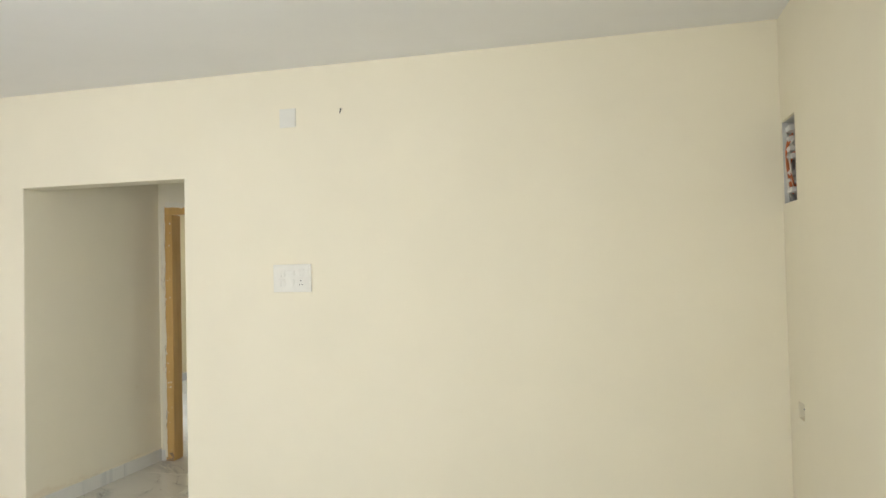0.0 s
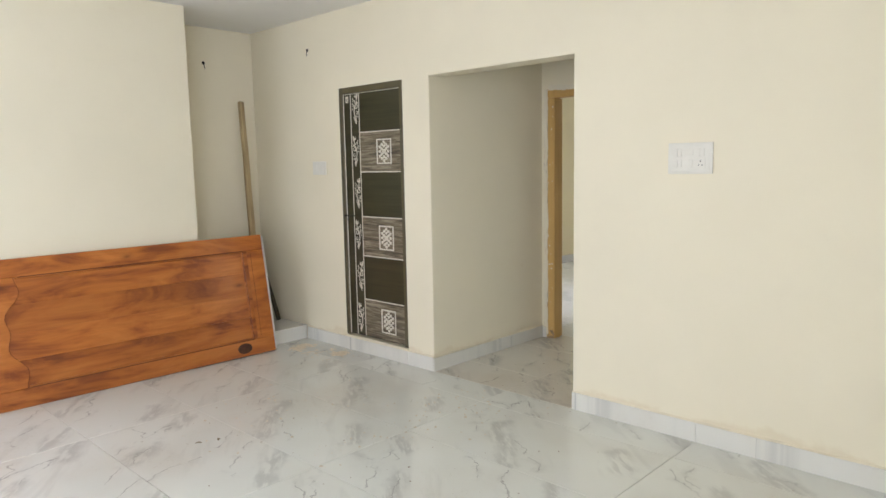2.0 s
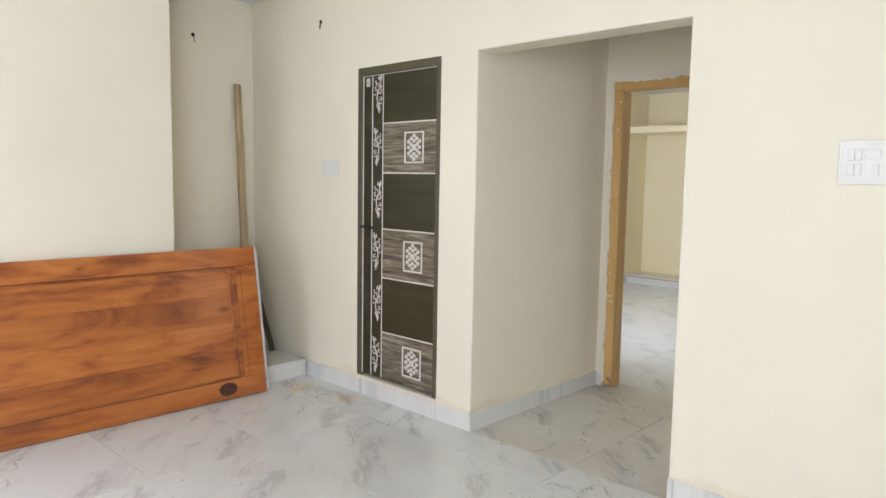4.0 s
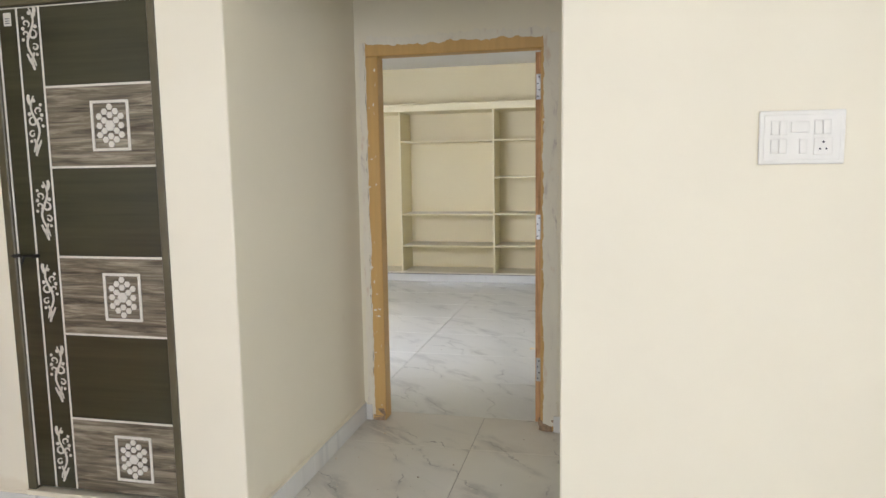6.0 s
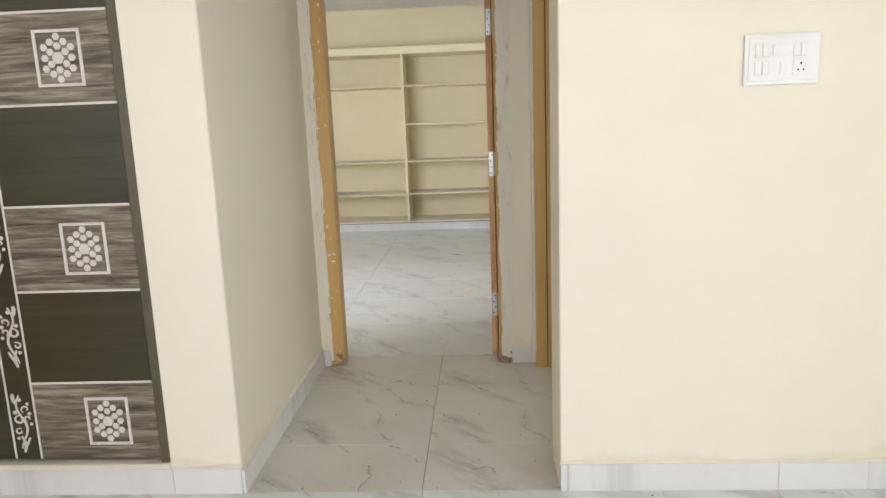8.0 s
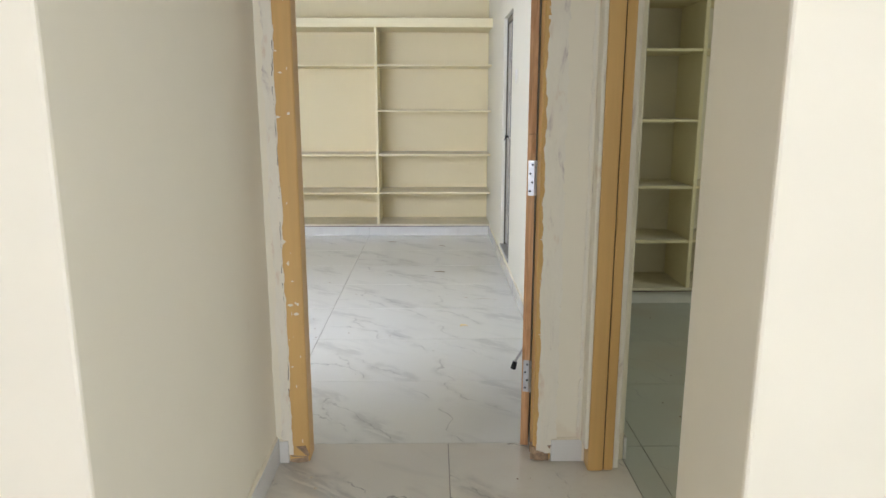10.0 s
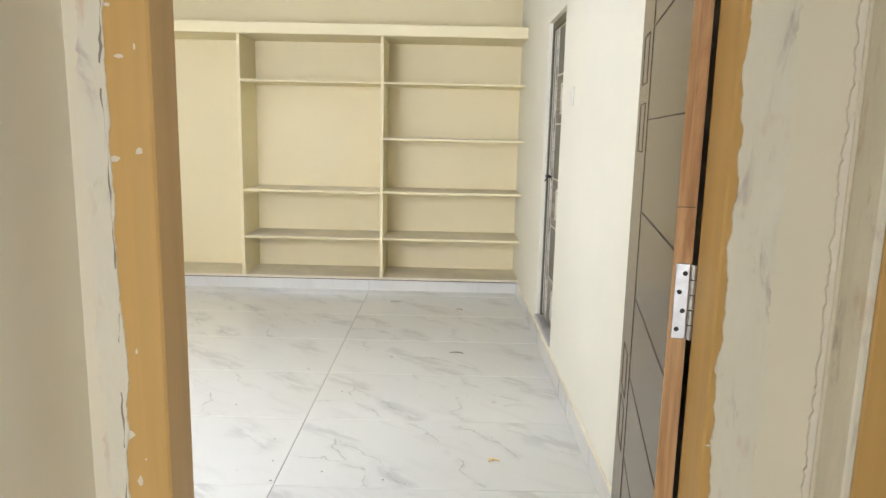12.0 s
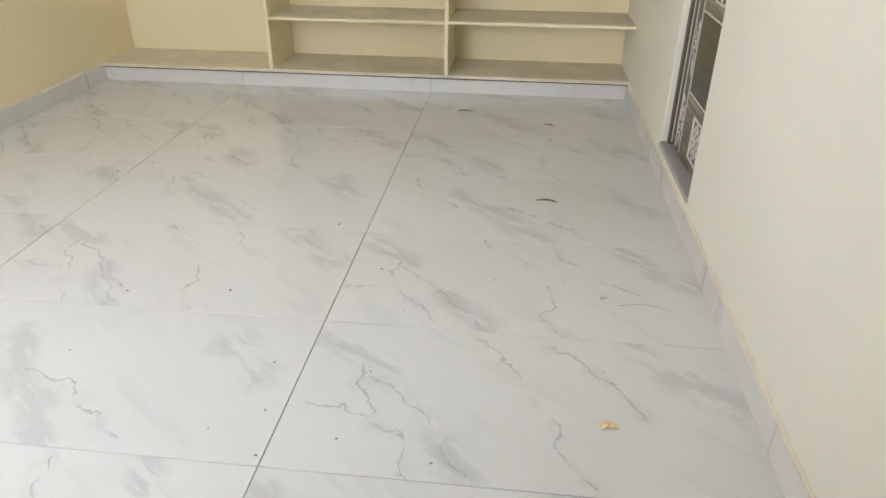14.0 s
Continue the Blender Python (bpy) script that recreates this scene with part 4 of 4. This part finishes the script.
def switchboard():
    t = thing("switchboard", "white plastic switchboard with rocker switches and a socket", "switch", pose(-2.112, YF, 1.341))
    W, Z = 0.222, 0.150
    part("plate", boxmesh(0, -0.011, 0, W, 0.0, Z, bevel=0.003, seg=2), SWITCH, t)
    part("frame_ridge", boxmesh(0.012, -0.0135, 0.012, W - 0.012, -0.0105, Z - 0.012, bevel=0.001), SWITCH, t)
    for x, z in ((0.030, 0.082), (0.052, 0.082), (0.142, 0.082), (0.164, 0.082), (0.030, 0.030), (0.052, 0.030), (0.105, 0.030)):
        bm = boxmesh(x, -0.0175, z, x + 0.020, -0.0125, z + 0.040, bevel=0.0012)
        for v in bm.verts:
            if v.co.z > z + 0.02 and v.co.y < -0.015:
                v.co.y += 0.0022
        part("rocker", bm, SWITCH, t)
    part("regulator", boxmesh(0.082, -0.0165, 0.088, 0.128, -0.0125, 0.118, bevel=0.001), SWITCH, t)
    so = part("socket", boxmesh(0.142, -0.0155, 0.026, 0.190, -0.0125, 0.074, bevel=0.001), SWITCH, t)
    bm = bmesh.new()
    for x, z, r in ((0.166, 0.061, 0.0035), (0.158, 0.042, 0.0028), (0.174, 0.042, 0.0028)):
        disc(bm, x, z, r, -0.0155, 10, 0.001)
    part("socket_hole", bm, BLACK, so, "dark pin holes")


switchboard()


def small_plate(m, w, h, label, rockers, mat=SWITCH):
    t = thing("switch_plate", label, "switch", m)
    part("plate", boxmesh(0, -0.007, 0, w, 0, h, bevel=0.0025, seg=2), mat, t)
    for i in range(rockers):
        a = w * (i + 0.5) / rockers - 0.010
        part("rocker", boxmesh(a, -0.010, h * 0.27, a + 0.020, -0.0068, h * 0.73, bevel=0.001), mat, t)
    return t


small_plate(pose(-5.090, YF, 1.352), 0.172, 0.104, "cream two-gang switch plate beside the dark door", 2)
small_plate(pose(BR, SW2Y, 1.432, 0, 0, -90), 0.085, 0.090, "white switch plate on the bedroom wall", 1)
small_plate(pose(-2.062, YF, 2.237), 0.096, 0.102, "blank cream plate high on the wall", 0)


def wire_stub(m, seed, label, size=0.014):
    t = thing("wire_stub", label, "wire", m, "wire stubs high on the walls")
    bm = bmesh.new()
    bmesh.ops.create_cone(bm, cap_ends=True, segments=12, radius1=size, radius2=size * 0.85, depth=0.006, matrix=Matrix.Rotation(radians(90), 4, "X"))
    part("conduit_end", bm, BLACK, t, "dark open end of a conduit")
    rng = random.Random(seed)
    bm = bmesh.new()
    for i in range(2):
        p = Vector((0, -0.002, 0))
        for k in range(2 if size < 0.01 else 4):
            q = p + Vector((0.010 * (rng.random() - 0.3), -0.006 * rng.random(), -0.010 - 0.004 * rng.random()))
            tube(bm, p, q, 0.0018, sides=6)
            p = q
    part("wire", bm, IRON, t)
    return t


wire_stub(pose(-1.705, YF, 2.315), 1, "dark wires poking from the wall high up", 0.005)
wire_stub(pose(-5.11, YF, 2.32), 2, "dark wires poking from the wall above the door")
wire_stub(pose(NX, 3.484, 2.275, 0, 0, 90), 3, "dark wires poking from the niche wall")


def distribution_box():
    t = thing("distribution_box", "open recessed electrical box full of orange wires and conduits", "electrical box")
    x, a, b, z0, z1 = XR, 3.69, 3.925, 1.71, 2.08
    bm = bmesh.new()
    box(bm, x + 0.075, a - 0.01, z0 - 0.01, x + 0.085, b + 0.01, z1 + 0.01)
    part("back", bm, plain("brick_red_mortar", (0.20, 0.085, 0.05), 0.95, 0, 0.4, 40, 0.5), t, "reddish mortar at the back")
    bm = bmesh.new()
    box(bm, x + 0.004, a + 0.001, z0 + 0.001, x + 0.075, a + 0.003, z1 - 0.001)
    box(bm, x + 0.004, b - 0.003, z0 + 0.001, x + 0.075, b - 0.001, z1 - 0.001)
    box(bm, x + 0.012, a + 0.003, z0 + 0.001, x + 0.075, b - 0.003, z0 + 0.003)
    box(bm, x + 0.012, a + 0.003, z1 - 0.003, x + 0.075, b - 0.003, z1 - 0.001)
    part("casing", bm, plain("grey_painted_steel", (0.55, 0.54, 0.49), 0.5), t)
    bm = bmesh.new()
    for i in range(2):
        box(bm, x + 0.022 + 0.018 * i, b - 0.014 - 0.010 * i, z0 + 0.01, x + 0.026 + 0.018 * i, b - 0.004, z1 - 0.02 - 0.05 * i)
    part("rail", bm, plain("galvanised_rail", (0.45, 0.45, 0.43), 0.5, 0.7), t)
    for i, zz in enumerate((1.755, 1.80, 1.832, 1.905, 1.938, 1.985, 2.03)):
        bm = boxmesh(x + 0.014 + 0.006 * (i % 2), b - 0.085 + 0.01 * (i % 3), zz, x + 0.055, b - 0.010, zz + 0.024, bevel=0.002)
        tube(bm, (x + 0.012, b - 0.060, zz + 0.010), (x + 0.034, b - 0.035, zz + 0.014), 0.008, sides=10)
        part("terminal_clip", bm, CONDUIT, t)
    for s in range(9):
        rng = random.Random(20 + s)
        bm = bmesh.new()
        cx, cz, r = x + 0.030 + 0.012 * rng.random(), 1.87 + 0.06 * (rng.random() - 0.5), 0.060 + 0.05 * rng.random()
        yy = b - 0.020 - 0.05 * rng.random()
        q0 = 70 + 40 * rng.random()
        pts = [Vector((cx + 0.024 * math.cos(q), yy + 0.012 * math.sin(3 * q), cz + 1.2 * r * math.sin(q))) for q in [radians(q0 + i * 14) for i in range(int(13 + 6 * rng.random()))]]
        for p, q in zip(pts, pts[1:]):
            tube(bm, p, q, 0.0034, sides=6)
        part("wire", bm, WIRE if s % 4 else IVORY, t)
    return t


distribution_box()

HOLE = thing("wall_hole", "rough broken hole for a socket in the wall", "hole")
part("hole_back", boxmesh(XR + 0.06, 3.685, 0.770, XR + 0.07, 3.79, 0.856), BLACK, HOLE, "dark depth of the broken hole")
bm = bmesh.new()
rng = random.Random(8)
for i in range(11):
    yy, zz = 3.705 + 0.065 * rng.random(), 0.79 + 0.045 * rng.random()
    r = bmesh.ops.create_icosphere(bm, subdivisions=1, radius=0.006 + 0.007 * rng.random())
    bmesh.ops.translate(bm, vec=(XR + 0.02 + 0.02 * rng.random(), yy, zz), verts=r["verts"])
part("rubble", bm, CEMENT, HOLE, "grey cement lumps")

# ---- small litter ----


def scrap(name, x, y, length, width, turn, mat, label, curl=0.006):
    bm = bmesh.new()
    n = 6
    rows = []
    rng = random.Random(int(x * 1000))
    for i in range(n + 1):
        u = i / n
        w = width * math.sin(math.pi * (0.12 + 0.76 * u)) * (0.8 + 0.4 * rng.random())
        z = 0.0008 + 0.35 * curl * math.sin(math.pi * u)
        o = 0.15 * length * math.sin(3 * u)
        rows.append([bm.verts.new((length * (u - 0.5), o + s * w / 2, z + e)) for s, e in ((1, 0), (1, 0.002), (-1, 0.002), (-1, 0))])
    for r, s in zip(rows, rows[1:]):
        for i in range(4):
            j = (i + 1) % 4
            bm.faces.new((r[i], r[j], s[j], s[i]))
    bm.faces.new(rows[0])
    bm.faces.new(rows[-1][::-1])
    ob = part(name, bm, mat)
    ob.matrix_world = pose(x, y, 0, 0, 0, turn)
    return tagged(ob, label, "litter", group={"dry_leaf": "dry scraps on the tiles", "plaster_chip": "plaster chips on the tiles", "peel": "fruit peel on the tiles"}.get(name, ""))


scrap("dry_leaf", -3.61, 9.303, 0.09, 0.014, 0, SCRAP, "brown dry scrap lying on the bedroom tiles")
scrap("dry_leaf", -3.133, 9.107, 0.06, 0.014, -20, SCRAP, "brown dry scrap lying on the bedroom tiles", 0.012)
scrap("dry_leaf", -3.161, 8.11, 0.085, 0.018, -8, SCRAP, "brown-yellow dry leaf lying on the bedroom tiles")
scrap("peel", -3.033, 6.774, 0.036, 0.018, 40, PEEL, "yellow fruit peel lying on the bedroom tiles", 0.016)
scrap("peel", -3.018, 6.772, 0.03, 0.018, -10, PEEL, "yellow fruit peel lying on the bedroom tiles", 0.012)
scrap("plaster_chip", -2.986, 7.374, 0.025, 0.02, 30, CHIP, "white plaster chip on the bedroom tiles", 0.01)
scrap("string", -2.86, 7.325, 0.17, 0.0016, -6, CHIP, "thin pale string lying on the bedroom tiles", 0.002)
scrap("plaster_chip", -4.565, 9.608, 0.03, 0.03, 10, CHIP, "white plaster chip beside the shelf plinth", 0.012)
scrap("dry_leaf", 0.101, 3.069, 0.035, 0.016, 20, SCRAP, "dark scrap on the hall tiles")
scrap("dry_leaf", -3.841, 2.247, 0.03, 0.016, 60, SCRAP, "dark scrap on the hall tiles")
scrap("dry_leaf", -3.811, 2.339, 0.03, 0.014, -30, SCRAP, "dark scrap on the hall tiles")


def grit(name, label, regions, seed, mat, size):
    """Many loose grains of mortar and sand."""
    rng = random.Random(seed)
    vs, fs = [], []
    for x0, x1, y0, y1, count in regions:
        for i in range(count):
            x, y = x0 + (x1 - x0) * rng.random(), y0 + (y1 - y0) * rng.random()
            s = size * (0.3 + rng.random() ** 3 * 1.6)
            b = len(vs)
            a = rng.random() * 6.28
            for k in range(4):
                vs.append((x + s * math.cos(a + k * 1.57) * (0.6 + 0.6 * rng.random()), y + s * math.sin(a + k * 1.57) * (0.6 + 0.6 * rng.random()), 0.0005))
            vs.append((x, y, s * 0.7))
            fs.extend([(b, b + 1, b + 4), (b + 1, b + 2, b + 4), (b + 2, b + 3, b + 4), (b + 3, b, b + 4)])
    me = bpy.data.meshes.new(name)
    me.from_pydata(vs, [], fs)
    me.materials.append(mat)
    return tagged(new(name, me), label, "grit", kind="stuff")


grit("grit", "loose dark grit scattered over the tiles", ((-4.9, -2.2, 2.0, 3.9, 170), (-2.2, 0.3, 2.0, 3.9, 50), (PL, PR, 3.9, 5.2, 70), (-5.9, -2.7, 5.6, 9.6, 190), (-2.4, 0.2, 4.2, 7.1, 150)), 3, plain("brown_grit", (0.34, 0.285, 0.21), 0.9), 0.004)
grit("mortar_crumbs", "pale sandy mortar crumbs near the niche step", ((-5.25, -4.5, 3.55, 3.9, 160), (-3.75, -3.6, 4.2, 5.15, 30), (-4.4, -3.2, 2.6, 3.7, 90), (-3.45, -2.75, 3.2, 3.85, 110), (-3.3, -3.02, 2.5, 3.3, 60), (-4.2, -3.5, 2.2, 3.0, 40)), 4, plain("sandy_mortar", (0.60, 0.53, 0.41), 0.95), 0.006)


def sand_patch(x0, x1, y0, y1, seed, mat, label):
    """A thin swept-up drift of sand with an uneven outline."""
    nx, ny = int((x1 - x0) / 0.012), int((y1 - y0) / 0.012)
    bm = bmesh.new()
    grid = []
    for i in range(nx + 1):
        col = []
        for j in range(ny + 1):
            x, y = x0 + (x1 - x0) * i / nx, y0 + (y1 - y0) * j / ny
            u, v = 2 * i / nx - 1, 2 * j / ny - 1
            h = 0.25 - u * u - v * v + 0.9 * noise.noise((x * 7, y * 7, seed)) + 0.7 * noise.noise((x * 26, y * 26, seed)) + 0.4 * noise.noise((x * 60, y * 60, seed))
            col.append((bm.verts.new((x, y, max(0.0002, min(0.004, 0.003 * h)))), h))
        grid.append(col)
    for i in range(nx):
        for j in range(ny):
            q = [grid[i][j], grid[i + 1][j], grid[i + 1][j + 1], grid[i][j + 1]]
            if min(h for v, h in q) > 0:
                bm.faces.new([v for v, h in q])
    bmesh.ops.delete(bm, geom=[v for v in bm.verts if not v.link_faces], context="VERTS")
    return tagged(part("sand", bm, mat), label, "sand", kind="stuff")


SAND = plain("pale_brown_sand", (0.68, 0.60, 0.46), 0.95, 0, 0.25, 90, 0.4)
sand_patch(-5.26, -4.72, 3.50, 3.92, 2, SAND, "pale sand swept into the corner by the niche step")
sand_patch(-4.9, -4.45, 3.70, 3.92, 5, SAND, "pale sand lying along the skirting under the dark door")

# ---- skirting ----


def skirting(name, axis, face, inward, u0, u1, joints, h=0.10, first=SKIRT):
    """Marble tile skirting along a wall, one piece between joints."""
    t = thing(name, "white marble tile skirting along the foot of the wall", "baseboard", kind="structure")
    us = [u0, *sorted(j for j in joints if u0 < j < u1), u1]
    for a, b in zip(us, us[1:]):
        f0, f1 = sorted((face + inward * 0.0005, face + inward * 0.011))
        bm = bmesh.new()
        if axis == "x":
            box(bm, -(f1 - f0) / 2, -(b - a) / 2 + 0.0008, 0, (f1 - f0) / 2, (b - a) / 2 - 0.0008, h, bevel=0.0012)
            c = ((f0 + f1) / 2, (a + b) / 2, 0)
        else:
            box(bm, -(b - a) / 2 + 0.0008, -(f1 - f0) / 2, 0, (b - a) / 2 - 0.0008, (f1 - f0) / 2, h, bevel=0.0012)
            c = ((a + b) / 2, (f0 + f1) / 2, 0)
        ob = part("tile", bm, first, t)
        ob.location = c
    # lip of putty along the top edge
    bm = bmesh.new()
    n = max(2, int((u1 - u0) / 0.06))
    rng = random.Random(int(abs(face) * 100))
    rows = []
    for i in range(n + 1):
        u = u0 + (u1 - u0) * i / n
        o, z = 0.006 + 0.004 * rng.random(), h + 0.004 + 0.010 * rng.random()
        pts = [(0.0, h - 0.004), (o, h - 0.001), (0.002, z), (0.0, z)]
        rows.append([bm.verts.new((face + inward * d, u, zz) if axis == "x" else (u, face + inward * d, zz)) for d, zz in pts])
    for r, s in zip(rows, rows[1:]):
        for i in range(3):
            bm.faces.new((r[i], r[i + 1], s[i + 1], s[i]))
    part("putty_line", bm, SHELF_TOP, t, "uneven putty line along the top of the tiles")
    return t


skirting("baseboard", "y", YF, -1, PR + 0.0, XR, (-1.938, -0.735, 0.46))
skirting("baseboard", "y", YF, -1, XL + 0.067, PL, (-4.72, -4.03), 0.097)
skirting("baseboard", "x", PL, 1, YF - 0.011, YE, (4.5,), 0.092)
skirting("baseboard", "y", YE, -1, PL + 0.011, -3.738, (), 0.085)
skirting("baseboard", "y", YE, -1, -2.772, -2.657, (), 0.085)
skirting("baseboard", "x", XR, -1, YB, YF - 0.011, (3.3, 2.1, 0.9, -0.3, -1.5))
skirting("baseboard", "x", XL, 1, 1.71, NY, (2.3,))
skirting("baseboard", "x", XL, 1, YB, 0.0, (-1.2,))
skirting("baseboard", "y", YB, 1, XL, XR, (-4.1, -2.9, -1.7, -0.5))
skirting("baseboard", "x", BR, -1, YE + 0.135, 9.671, (6.0, 7.2, 7.885, 8.51, 9.4), 0.092)
skirting("baseboard", "x", BL, 1, YE + 0.135, 9.671, (6.5, 7.7, 8.9), 0.10)
skirting("baseboard", "y", YE + 0.135, 1, BL + 0.011, -3.74, (-4.9,), 0.09)
skirting("baseboard", "x", -2.5, 1, 5.2, 7.24, (6.4,), 0.09)
skirting("baseboard", "x", XR, -1, YF + 0.145, 7.24, (5.3, 6.5), 0.09)

# ---- floors, one object for each tile ----
TILE_MESHES = {}


def tile_mesh(w, d, mat):
    key = (round(w, 3), round(d, 3), mat.name)
    if key not in TILE_MESHES:
        bm = boxmesh(-w / 2, -d / 2, -0.012, w / 2, d / 2, 0.0, bevel=0.0008)
        TILE_MESHES[key] = solid("tile", bm, mat)
    return TILE_MESHES[key]


def tiled_floor(name, label, x0, x1, y0, y1, xs, ys, mat, gap=0.003, skip=None):
    fl = part(name, boxmesh(x0, y0, -0.1, x1, y1, -0.0035), GROUT)
    tagged(fl, label, "floor", kind="structure")
    xs = [x0, *[x for x in xs if x0 + 0.04 < x < x1 - 0.04], x1]
    ys = [y0, *[y for y in ys if y0 + 0.01 < y < y1 - 0.01], y1]
    for a, b in zip(xs, xs[1:]):
        for c, d in zip(ys, ys[1:]):
            if skip and skip(a, b, c, d):
                continue
            ob = new("tile", tile_mesh(b - a - gap, d - c - gap, mat))
            ob.parent = fl
            ob.location = ((a + b) / 2, (c + d) / 2, 0.0)
    return fl


tiled_floor("floor_hall", "white marble-pattern tiles with dark joints, dusty", XL - 0.145, XR, YB, YF,
            [-5.555 + 1.204 * i for i in range(6)], [2.48 + 0.6 * i for i in range(-9, 3)], TILE)
tiled_floor("floor_passage", "white marble-pattern tiles with dark joints, dusty", PL, -2.5, YF, YE + 0.135, [-3.149], [4.285, 4.905], TILE_P)
tiled_floor("floor_bedroom", "clean white marble-pattern tiles with grey veins", BL, BR, YE + 0.135, 9.685,
            [-5.07, -3.857], [5.350 + 0.597 * i for i in range(1, 8)], TILE_B)
tiled_floor("floor_kitchen", "dirty marble-pattern tiles, coloured darker for the kitchen's shade", -2.5, XR, YF + 0.145, 7.25,
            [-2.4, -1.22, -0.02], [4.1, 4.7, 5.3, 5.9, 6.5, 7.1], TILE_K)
